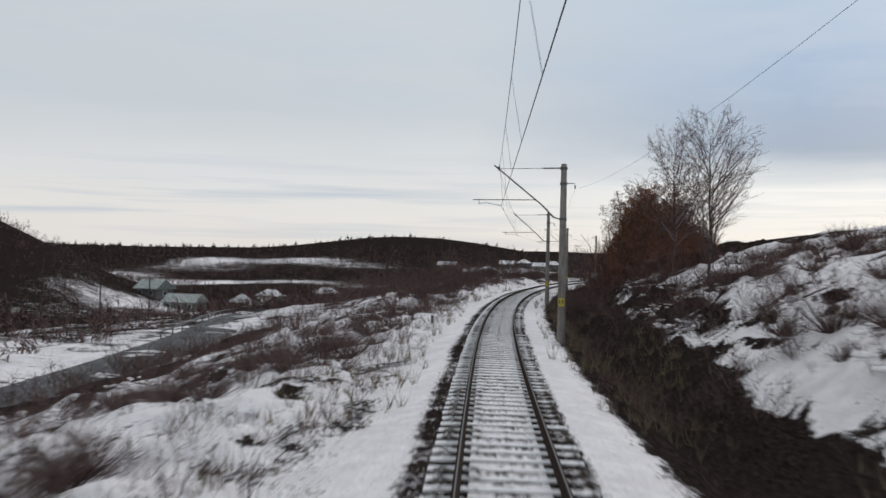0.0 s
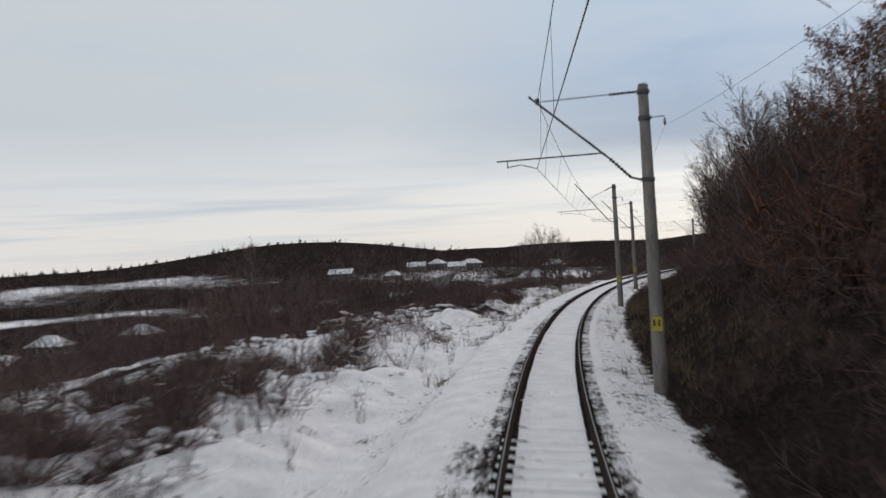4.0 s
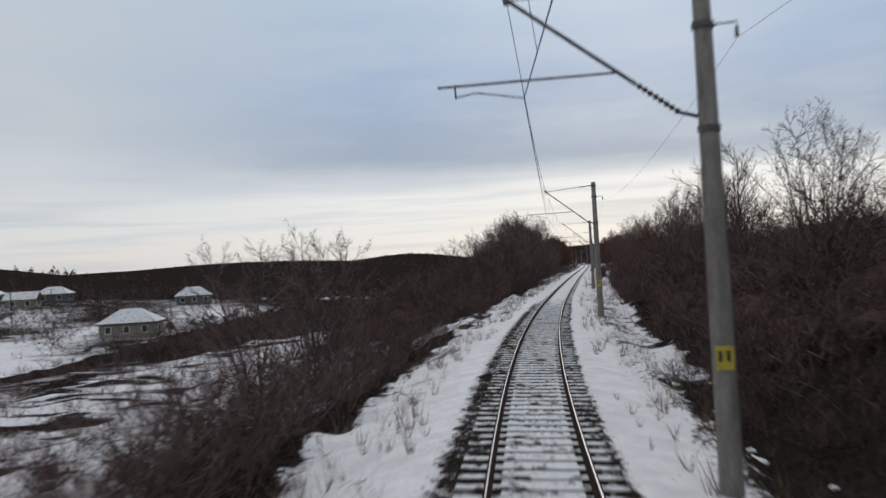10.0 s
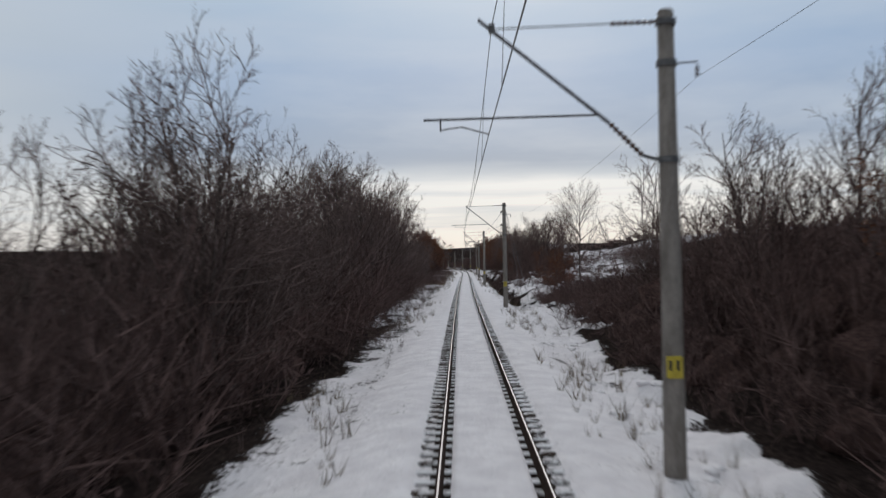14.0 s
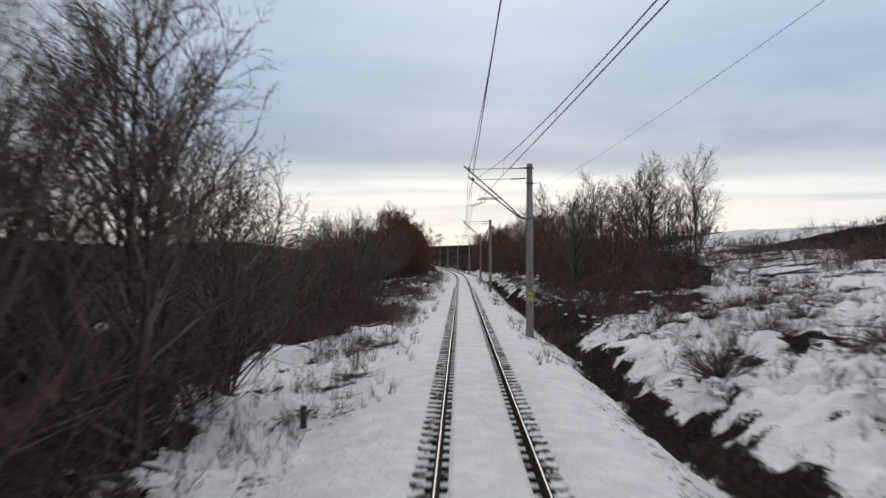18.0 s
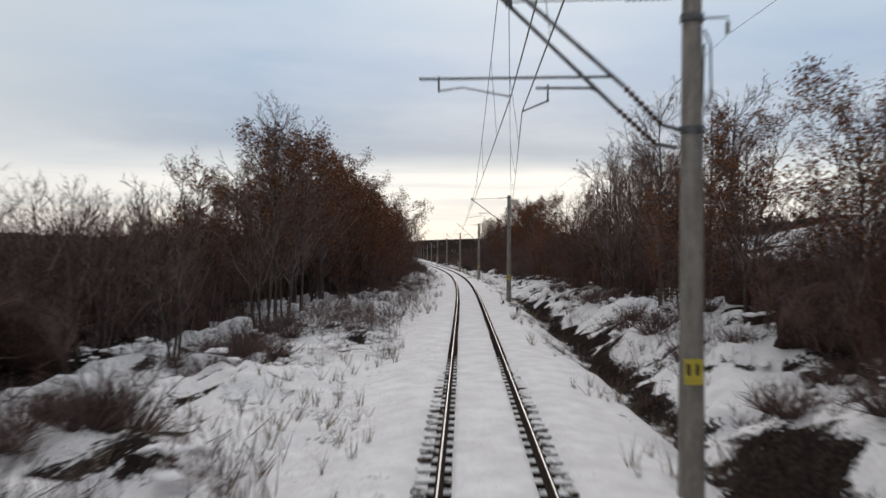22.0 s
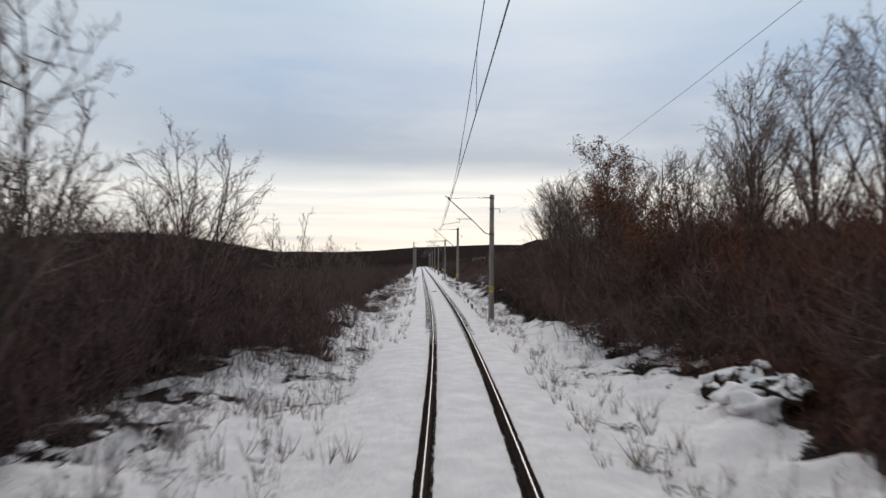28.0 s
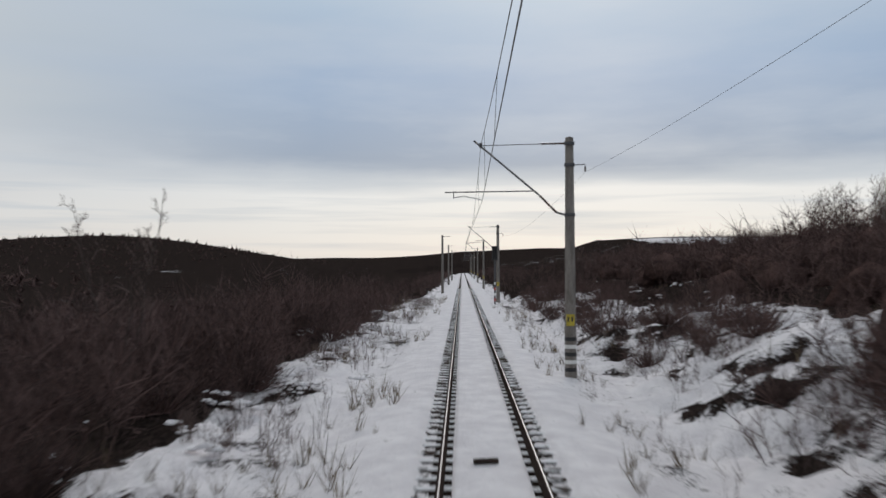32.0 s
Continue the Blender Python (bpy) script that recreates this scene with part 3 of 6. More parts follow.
# ---- the track
def sweep_rail(side):
    """One rail: a flat-bottomed section drawn along the line, its head polished."""
    sec = [(-0.062, -0.172), (-0.062, -0.160), (-0.012, -0.142), (-0.009, -0.05), (-0.036, -0.036), (-0.037, -0.010), (-0.027, -0.001), (-0.013, 0.0), (0.013, 0.0), (0.027, -0.001), (0.037, -0.010),
           (0.036, -0.036), (0.009, -0.05), (0.012, -0.142), (0.062, -0.160), (0.062, -0.172)]
    s = np.concatenate([np.arange(-60, 760, 2.0), np.arange(760, 1380, 10.0)])
    V = np.stack([on_track(s, side * 0.78 + a, b) for a, b in sec], 1).reshape(-1, 3)
    k = len(sec)
    F, I = [], []
    for j in range(k - 1):
        q = np.arange(len(s) - 1) * k + j
        F.append(np.stack([q, q + k, q + k + 1, q + 1], -1))
        I.append(np.full(len(q), 1 if j == 7 else 0))
    return make_mesh("rail", V, np.concatenate(F), [RUST, HEAD], np.concatenate(I))


track = thing("railway_track", Matrix(), "single railway track on snowed-over sleepers", "railway track")
track["kind"] = "structure"
for side in (-1, 1):
    part("rail", sweep_rail(side), None, track, "rusty rail with a polished head")


def sleeper_geo():
    """A worn sleeper, its long edges rounded off."""
    hx, w, z0, z1 = 1.27, 0.13, -0.33, -0.172
    ring = [(-w, z0), (w, z0), (w, z1 - 0.03), (w - 0.025, z1 - 0.004), (0.02, z1), (-w + 0.025, z1 - 0.005), (-w, z1 - 0.03)]
    xs = [-hx, -0.8, 0.0, 0.78, hx]
    V = [(x, y + 0.006 * math.sin(7 * x + y * 30), z - (0.008 if abs(x) == hx else 0)) for x in xs for y, z in ring]
    n = len(ring)
    g = Geo()
    fs = [(i * n + j, i * n + (j + 1) % n, (i + 1) * n + (j + 1) % n, (i + 1) * n + j) for i in range(len(xs) - 1) for j in range(n)]
    g.add(V, fs + [tuple(reversed(range(n))), tuple(range((len(xs) - 1) * n, len(xs) * n))])
    me = g.mesh("sleeper", SLEEPER)
    me.attributes.new("across", "FLOAT", "POINT").data.foreach_set("value", [abs(v.co.x) for v in me.vertices])
    return me


SLEEPER_MESH = sleeper_geo()


def rest_of_sleepers():
    """Those beyond the nearer stretch, joined."""
    base = np.array([v.co[:] for v in SLEEPER_MESH.vertices])
    tris = []
    for p in SLEEPER_MESH.polygons:
        ids = list(p.vertices)
        tris += [(ids[0], ids[i], ids[i + 1]) for i in range(1, len(ids) - 1)]
    tris = np.array(tris)
    ss = np.concatenate([np.arange(-40, 8, 0.6), np.arange(188, 760, 0.6)])
    V, F = [], []
    for i, s in enumerate(ss):
        m = track_pose(s)
        a = np.array(m.to_3x3())
        V.append(base @ a.T + np.array(m.translation))
        F.append(tris + i * len(base))
    me = make_mesh("sleeper_rest", np.concatenate(V), np.concatenate(F), [SLEEPER])
    me.attributes.new("across", "FLOAT", "POINT").data.foreach_set("value", np.tile(np.abs(base[:, 0]), len(ss)).astype(np.float32))
    return me


tagged(part("sleeper_rest", rest_of_sleepers(), None, track, "snow-dusted wooden sleepers"), kind="stuff")


# ---- overhead line masts
def insulator(g, a, b, n=7, r=0.055):
    """A string of ribbed discs between two places."""
    a, b = Vector(a), Vector(b)
    pts, rs = [], []
    for i in range(n):
        for f, q in ((0.0, 0.022), (0.3, r), (0.6, r * 0.8), (0.95, 0.022)):
            pts.append(a.lerp(b, (i + f) / n))
            rs.append(q)
    g.tube(pts, rs, 7)


def cantilever(mast, top, reach, kind, wire, drop=0.0, along=0.0, tie=None, head_x=0.22, head_z=0.10, pivot=0.0, lift=0.0):
    """Diagonal tube, tie rod, steady tube and registration arm; x points away from the line."""
    zt, zf = top - 0.15 - drop, top - 2.42 - drop + pivot
    g = Geo()
    g.tube([(-0.15, along * 0.4, zf), (-0.42, along * 0.7, zf + 0.08)], 0.03, 6)
    part("pivot", g, STEEL, mast)
    foot, head = Vector((-0.95, along, zf + 0.62)), Vector((-reach - head_x, along, zt + head_z))
    if tie or pivot:
        foot = Vector((-0.42, along * 0.7, zf + 0.08)).lerp(head, 0.24)
    g = Geo()
    insulator(g, (-0.42, along * 0.7, zf + 0.08), foot, 8, 0.05)
    part("insulator", g, CERAMIC, mast, "brown ribbed insulator")
    d = (head - foot)
    g = Geo()
    g.tube([foot, foot + d * 0.5, head], 0.032, 7)
    part("diagonal_tube", g, STEEL, mast)
    hold = foot + d * ((tie + foot.x) / -d.x) if tie else Vector((-reach, along, zt - 0.06))
    root = Vector((-0.2, along, zt))
    g = Geo()
    g.tube([root.lerp(hold, 0.27), hold], 0.014, 5)
    part("tie_rod", g, STEEL, mast)
    g = Geo()
    insulator(g, root, root.lerp(hold, 0.27), 7, 0.042)
    g.tube([(-0.12, along, zt), root], 0.03, 5)
    part("insulator", g, CERAMIC, mast, "brown ribbed insulator")
    zs = zf + (0.76 if kind == "far" else 0.86) + lift
    f = (zs - foot.z) / d.z
    joint = foot + d * f
    zc = zs - 0.28
    g, a = Geo(), Geo()
    if kind == "far":          # the steady tube runs past the wire and the arm comes back
        end = -reach - 1.15
        g.tube([joint, (end, along, zs - 0.03)], 0.02, 6)
        a.tube([(end + 0.28, along, zs), (end + 0.28, along, zs - 0.22)], 0.016, 5)
        a.tube([(end + 0.28, along, zs - 0.20), (end + 0.62, along, zs - 0.15), (wire, along, zc)], 0.013, 5)
        cx = wire
    else:                      # a short steady tube with the arm reaching out over the track
        end = joint.x - 0.95
        g.tube([joint, (joint.x - 0.15, along, zs + 0.07), (end, along, zs + 0.07)], 0.02, 6)
        a.tube([(end + 0.18, along, zs + 0.12), (end + 0.18, along, zs - 0.14)], 0.016, 5)
        a.tube([(end + 0.18, along, zs - 0.12), (wire, along, zc)], 0.013, 5)
        cx = wire
    part("steady_tube", g, STEEL, mast)
    part("registration_arm", a, STEEL, mast)
    g = Geo()
    g.box((hold.x, along, hold.z + 0.01), (0.10, 0.07, 0.16), bevel=0.02)
    part("wire_clamp", g, STEEL, mast)
    return (hold.x, along, hold.z + 0.04), (cx, along, zc)


# where an arm differs: the tie's end, the head past it, the foot's height, the steady tube's lift, the contact wire's offset
LONG = dict(tie=2.05, head_x=-0.02, head_z=0.44, lift=0.24)
ARMS = {0: (0.2, {}), 1: (0.04, dict(lift=0.08)), 4: (0.30, dict(tie=1.66, head_x=-0.12, head_z=0.42, lift=0.15)), 5: (0.32, LONG), 6: (0.42, LONG), 7: (0.08, dict(head_x=0.06, head_z=0.0, pivot=0.2, lift=0.0)),
        8: (0.22, dict(tie=2.84, head_x=0.04, head_z=-0.14)), 9: (0.10, {}), 13: (-0.06, dict(tie=2.8, head_x=0.12, head_z=-0.06, pivot=0.28, lift=-0.1)), 15: (-0.12, {}), 10: (-0.08, dict(head_x=0.04, head_z=-0.04, pivot=0.14, lift=-0.06)), 14: (0.22, dict(head_x=0.30, head_z=0.22))}


# metres along, offset, top, kind of arm, reach
MASTS = [(1.0, 2.8, 7.3, "near", 2.9), (36.8, 2.8, 7.45, "far", 2.88), (70.7, 2.78, 7.25, "far", 2.75), (105.5, 2.75, 7.35, "far", 2.7), (139.9, 2.52, 7.5, "far", 2.65),
         (162.7, 2.55, 7.6, "far", 2.65), (184.0, 2.61, 7.3, "far", 2.65), (218.6, 2.84, 7.41, "far", 2.95), (256.6, 3.1, 7.6, "far", 2.9), (299.5, 3.03, 7.15, "far", 2.85),
         (349.5, 2.98, 7.5, "far", 2.85), (403.8, 2.69, 7.37, "near", 2.72), (454.6, 2.77, 7.3, "far", 2.7), (505.4, 3.05, 7.5, "near", 2.75), (556.6, 2.82, 7.25, "near", 2.7),
         (608.7, 2.91, 7.25, "near", 2.68), (658.5, 2.98, 7.18, "far", 2.8), (714.0, 3.1, 7.2, "near", 2.75), (765.0, 3.0, 7.2, "far", 2.75), (815.0, 3.0, 7.2, "near", 2.75),
         (868.0, 3.0, 7.2, "far", 2.75), (920.0, 3.0, 7.2, "near", 2.75), (972.0, 3.0, 7.2, "far", 2.75)]
masts, anchors, feeders, extra = [], [], [], []
for k, (s, d, top, kind, reach) in enumerate(MASTS):
    zg = height(s, d)
    m = track_pose(s, d, 0.0, lean=False)
    mast = thing("overhead_line_mast", m, "weathered concrete catenary mast with a tubular steel cantilever", "mast", "overhead line masts")
    g = Geo()
    g.tube([(0, 0, zg - 0.6), (0, 0, zg + 0.3), (0, 0, top * 0.5), (0, 0, top)], [0.19, 0.185, 0.16, 0.13], 12)
    part("post", g, CONCRETE, mast, smooth=True)
    g = Geo()
    g.tube([(0, 0, top), (0, 0, top + 0.04)], [0.135, 0.11], 12)
    part("cap", g, CONCRETE, mast)
    for zb in (top - 0.16, top - 0.84, top - 2.42):
        g = Geo()
        g.tube([(0, 0, zb - 0.05), (0, 0, zb + 0.05)], 0.172 - 0.004 * (zb > 6), 12)
        part("clamp_band", g, STEEL, mast)
    stagger, shape = ARMS.get(k, (0.22 if k % 2 == 0 else -0.06, {}))
    a, b = cantilever(mast, top, reach, kind, stagger - d, **shape)
    anchors.append((m @ Vector(a), m @ Vector(b)))
    if k in (11, 12):
        a2, b2 = cantilever(mast, top, reach - 0.2 if k == 11 else reach - 0.15, "near", stagger - d + 0.2, 0.42 if k == 11 else 0.22, 0.55, pivot=0.40 if k == 11 else 0.0)
        extra.append((m @ Vector(a2), m @ Vector(b2)))
    # bracket and small insulator for the return wire on the outer side
    g = Geo()
    g.tube([(0.1, 0, top - 0.84), (0.50, 0, top - 0.82), (0.50, 0, top - 0.90)], 0.016, 5)
    part("return_bracket", g, STEEL, mast)
    g = Geo()
    insulator(g, (0.50, 0, top - 0.90), (0.50, 0, top - 1.06), 3, 0.036)
    part("return_insulator", g, CERAMIC, mast)
    feeders.append(m @ Vector((0.50, 0, top - 1.07)))
    # yellow number plate facing the trains, its digits as plain bars
    zp = zg + (2.1 if k in (7, 8) else 1.82)
    g = Geo()
    g.box((-0.02, -0.182, zp), (0.26, 0.02, 0.36), bevel=0.004)
    plate = part("number_plate", g, YELLOW, mast, "yellow enamel plate with dark marks")
    for bx in (-0.07, 0.05):
        g = Geo()
        g.box((-0.02 + bx, -0.196, zp + 0.03), (0.05, 0.006, 0.16))
        part("plate_mark", g, BLACK, plate)
    if k == 16:
        for i in range(5):
            g = Geo()
            g.tube([(0, 0, zg + 0.2 + 0.24 * i), (0, 0, zg + 0.2 + 0.24 * i + 0.12)], 0.192, 12)
            part("warning_stripe", g, BLACK if i % 2 == 0 else WHITE, mast)
    if k == 12:
        g = Geo()
        g.tube([(0.17, 0, top - 1.0), (0.26, 0, top - 1.2), (0.27, 0, top - 1.9), (0.2, 0, top - 2.2), (0.15, 0, top - 1.9), (0.17, 0, top - 1.2)], 0.016, 5)
        part("coiled_cable", g, BLACK, mast)
    if k == 10:
        for dx in (0.25, -0.25):
            g = Geo()
            g.tube([(0.1, 0, top - 0.4), (1.3 + dx, -6.2, zg - 0.4)], 0.011, 5)
            part("guy_rope", g, STEEL, mast)
    masts.append(mast)


def hang(g, a, b, sag, r=0.0085, n=12):
    a, b = Vector(a), Vector(b)
    pts = []
    for i in range(n + 1):
        f = i / n
        p = a.lerp(b, f)
        p.z -= sag * 4 * f * (1 - f)
        pts.append(p)
    g.tube(pts, r, 4, caps=False)
    return pts


def overhead_span(a, b, label):
    span = thing("overhead_line", Matrix(), label, "overhead line", "overhead line spans")
    length = (a[1] - b[1]).length
    g = Geo()
    top = hang(g, a[0], b[0], length ** 2 * 0.00034, 0.009)
    part("messenger_wire", g, WIRE, span)
    g = Geo()
    low = hang(g, a[1], b[1], 0.04, 0.0095)
    part("contact_wire", g, WIRE, span)
    n = len(top) - 1
    for i in range(1, n):
        if i % 2:
            g = Geo()
            g.tube([top[i], low[i]], 0.005, 3, caps=False)
            part("dropper", g, WIRE, span)
    return span


for i in range(len(anchors) - 1):
    overhead_span(anchors[i], anchors[i + 1], "tarnished contact wire hung from a messenger wire")
    g = Geo()
    hang(g, feeders[i], feeders[i + 1], 0.55, 0.0032)
    ob = tagged(new("return_wire", g.mesh("return_wire", WIRE)), "slack return wire strung between mast brackets", "wire", "return wires")
# the second line that overlaps over three spans, ending on masts at both ends
ja = masts[10].matrix_basis @ Vector((-0.12, 0, 6.9))
jb = masts[10].matrix_basis @ Vector((-0.12, 0, 5.9))
ma = masts[13].matrix_basis @ Vector((0.16, 0, 7.42))
mb = masts[13].matrix_basis @ Vector((0.20, 0, 6.35))
for a, b in (((ja, jb), extra[0]), (extra[0], extra[1]), (extra[1], (ma, mb))):
    overhead_span(a, b, "second contact line overlapping the first")
for end, other in ((ja, extra[0][0]), (jb, extra[0][1])):
    g = Geo()
    w = (other - end).normalized()
    insulator(g, end + w * 0.7, end + w * 1.35, 7, 0.075)
    part("strain_insulator", g, CERAMIC, masts[10]).matrix_parent_inverse = masts[10].matrix_basis.inverted()


# ---- left-hand masts of the loop ahead, lattice-free plain posts
for s, d in ((742.0, -3.0), (792.0, -3.0), (846.0, -3.0)):
    zg = height(s, d)
    post = thing("loop_mast", track_pose(s, d, 0.0, lean=False), "plain grey concrete mast with a short bracket", "mast", "loop masts")
    g = Geo()
    g.tube([(0, 0, zg - 0.5), (0, 0, 3.5), (0, 0, 7.3)], [0.19, 0.16, 0.13], 10)
    part("post", g, CONCRETE, post, smooth=True)
    g = Geo()
    g.tube([(0.1, 0, 7.1), (1.1, 0, 7.15)], 0.03, 5)
    part("bracket", g, STEEL, post)


# ---- signals
def signal_near(s, d, zg, top):
    sig = thing("railway_signal", track_pose(s, d, 0.0, lean=False), "grey railway signal mast seen from behind with a ladder", "signal")
    g = Geo()
    g.tube([(0, 0, zg - 0.3), (0, 0, 2.0), (0, 0, top)], [0.115, 0.105, 0.09], 12)
    part("post", g, CONCRETE, sig, smooth=True)
    g = Geo()
    g.box((0.02, 0.02, zg + 0.25), (0.34, 0.34, 0.75), bevel=0.04)
    part("footing", g, CONCRETE, sig)
    g = Geo()
    m = Matrix.Rotation(radians(24), 3, "Z")
    g.box((0.22, 0.10, top - 0.84), (0.25, 0.20, 0.42), m, bevel=0.05)
    g.box((0.24, 0.26, top - 0.86), (0.20, 0.16, 0.34), m, bevel=0.08)
    head = part("signal_head", g, GREEN, sig, "dark green signal head")
    for z in (top - 0.75, top - 0.95):
        g = Geo()
        g.tube([(0.23, 0.30, z), (0.23, 0.46, z + 0.02)], [0.10, 0.11], 10, caps=False)
        part("lens_hood", g, BLACK, head)
    for z in (top - 0.8, top - 1.15, top - 1.55):
        g = Geo()
        g.tube([(0, 0, z - 0.04), (0, 0, z + 0.04)], 0.112, 12)
        g.box((0.11, 0.04, z), (0.16, 0.05, 0.05))
        part("clamp_band", g, STEEL, sig)
    ladder = []
    x0, x1 = 0.20, 0.48
    for x, tag in ((x0, 0), (x1, 1)):
        g = Geo()
        pts = [(x, -0.02, top - 1.6), (x + 0.02, -0.06, 2.0), (x + 0.16, -0.22, zg - 0.1)]
        if tag:
            pts = [(0.2, 0.0, top - 1.50), (0.40, 0.0, top - 1.53)] + pts
        g.tube(pts, 0.02, 5)
        part("ladder_rail", g, BLACK, sig)
    n = 15
    for i in range(n):
        f = i / (n - 1)
        z = (top - 1.8) * (1 - f) + (zg + 0.2) * f
        q = max(0.0, min(1.0, (2.0 - z) / (2.0 - zg)))
        g = Geo()
        g.tube([(x0 + 0.02 + 0.14 * q, -0.05 - 0.16 * q, z), (x1 + 0.02 + 0.14 * q, -0.05 - 0.16 * q, z)], 0.013, 4)
        part("ladder_rung", g, BLACK, sig)
    return sig


signal_near(193.5, -3.42, height(193.5, -3.42) - 0.05, 5.12)


def signal_ahead(s, d, top):
    zg = height(s, d)
    sig = thing("railway_signal", track_pose(s, d, 0.0, lean=False), "dark colour-light signal on a banded post", "signal")
    g = Geo()
    g.tube([(0, 0, zg - 0.3), (0, 0, top - 1.2)], 0.085, 10)
    part("post", g, STEEL, sig)
    for i in range(4):
        g = Geo()
        g.tube([(0, 0, zg + 0.3 + 0.5 * i), (0, 0, zg + 0.55 + 0.5 * i)], 0.093, 10)
        part("band", g, WHITE if i % 2 else RED, sig)
    g = Geo()
    g.box((0, -0.06, top - 0.65), (0.52, 0.10, 1.3), bevel=0.12)
    head = part("signal_head", g, BLACK, sig)
    for i in range(3):
        g = Geo()
        g.tube([(0, -0.1, top - 0.25 - 0.36 * i), (0, -0.30, top - 0.22 - 0.36 * i)], 0.11, 10, caps=False)
        part("lens_hood", g, BLACK, head)


signal_ahead(708.0, 2.55, 5.0)


# ---- vegetation
def prisms(P0, P1, R0, R1):
    """Three-sided tapering pieces of branch, as arrays."""
    n = len(P0)
    t = P1 - P0
    t = t / (np.linalg.norm(t, axis=1, keepdims=True) + 1e-9)
    ref = np.where(np.abs(t[:, 2:3]) > 0.9, np.array([[1.0, 0, 0]]), np.array([[0, 0, 1.0]]))
    a = np.cross(t, ref)
    a /= np.linalg.norm(a, axis=1, keepdims=True) + 1e-9
    b = np.cross(t, a)
    V = np.empty((n, 6, 3))
    for j in range(3):
        w = 2 * math.pi * j / 3
        q = math.cos(w) * a + math.sin(w) * b
        V[:, j] = P0 + q * R0[:, None]
        V[:, 3 + j] = P1 + q * R1[:, None]
    k = np.arange(n)[:, None] * 6
    F = np.concatenate([np.concatenate([k + j, k + (j + 1) % 3, k + 3 + (j + 1) % 3], 1) for j in range(3)] +
                       [np.concatenate([k + j, k + 3 + (j + 1) % 3, k + 3 + j], 1) for j in range(3)])
    return V.reshape(-1, 3), F


def cones(P0, P1, R):
    """Twigs that end in a point."""
    n = len(P0)
    t = P1 - P0
    t = t / (np.linalg.norm(t, axis=1, keepdims=True) + 1e-9)
    ref = np.where(np.abs(t[:, 2:3]) > 0.9, np.array([[1.0, 0, 0]]), np.array([[0, 0, 1.0]]))
    a = np.cross(t, ref)
    a /= np.linalg.norm(a, axis=1, keepdims=True) + 1e-9
    b = np.cross(t, a)
    V = np.empty((n, 4, 3))
    for j in range(3):
        w = 2 * math.pi * j / 3
        V[:, j] = P0 + (math.cos(w) * a + math.sin(w) * b) * R[:, None]
    V[:, 3] = P1
    k = np.arange(n)[:, None] * 4
    F = np.concatenate([np.concatenate([k + j, k + (j + 1) % 3, k + 3], 1) for j in range(3)])
    return V.reshape(-1, 3), F


def slivers(P0, P1, R, r):
    """The finest twigs: one thin blade each."""
    n = len(P0)
    t = unit(P1 - P0)
    w = unit(np.cross(t, r.normal(size=(n, 3)))) * R
    V = np.stack([P0 - w, P0 + w, P1], 1).reshape(-1, 3)
    return V, np.arange(n * 3).reshape(n, 3)


def join(parts):
    V, F, k = [], [], 0
    for v, f in parts:
        V.append(v)
        F.append(f + k)
        k += len(v)
    return np.concatenate(V), np.concatenate(F)


def unit(v):
    return v / (np.linalg.norm(v, axis=-1, keepdims=True) + 1e-9)


def shrub(r, stems=7, twigs=8, spread=0.55, thick=1.0, blades=0, blade=0.10, low=0.2):
    """A bare many-stemmed bush, one metre high."""
    a = r.random(stems) * 2 * math.pi
    p0 = np.stack([np.cos(a) * 0.14 * r.random(stems), np.sin(a) * 0.14 * r.random(stems), np.full(stems, -0.12)], -1)
    lean = spread * (0.25 + r.random(stems))
    L = 0.62 + 0.42 * r.random(stems)
    dirs = unit(np.stack([np.cos(a) * lean, np.sin(a) * lean, np.ones(stems)], -1))
    mid = p0 + dirs * (L * 0.55)[:, None]
    d2 = unit(dirs + 0.35 * r.normal(size=(stems, 3)))
    tip = mid + d2 * (L * (0.5 if thick > 0.4 else 0.28))[:, None]
    rad = (0.009 + 0.006 * r.random(stems)) * thick
    out = [cones(p0, mid + (tip - mid) * 0.25, rad), slivers(mid, tip, rad[:, None] * 0.7, r)]
    f = low + (0.95 - low) * r.random((stems, twigs))
    base = np.where(f[..., None] < 0.55, p0[:, None] + (mid - p0)[:, None] * (f / 0.55)[..., None], mid[:, None] + (tip - mid)[:, None] * ((f - 0.55) / 0.45)[..., None])
    td = unit(0.8 * dirs[:, None] + 0.75 * r.normal(size=(stems, twigs, 3)) + np.array([0, 0, 0.25]))
    tl = 0.16 + 0.26 * r.random((stems, twigs))
    end = base + td * tl[..., None]
    out.append(slivers(base.reshape(-1, 3), end.reshape(-1, 3), 0.0085 * thick, r))
    if blades:
        c = base.reshape(-1, 3)[r.integers(0, stems * twigs, blades)] + r.normal(size=(blades, 3)) * 0.07
        c[:, 2] = np.maximum(c[:, 2] * (low + 0.15 + (0.8 - low) * r.random(blades)), 0.02)
        u = unit(r.normal(size=(blades, 3)) + np.array([0, 0, 0.6]))
        w = unit(np.cross(u, r.normal(size=(blades, 3))))
        s = blade * (0.6 + 0.8 * r.random(blades))[:, None]
        V = np.stack([c - u * s, c + w * s * 0.38, c + u * s], 1).reshape(-1, 3)
        out.append((V, np.arange(blades * 3).reshape(blades, 3)))
    return join(out)


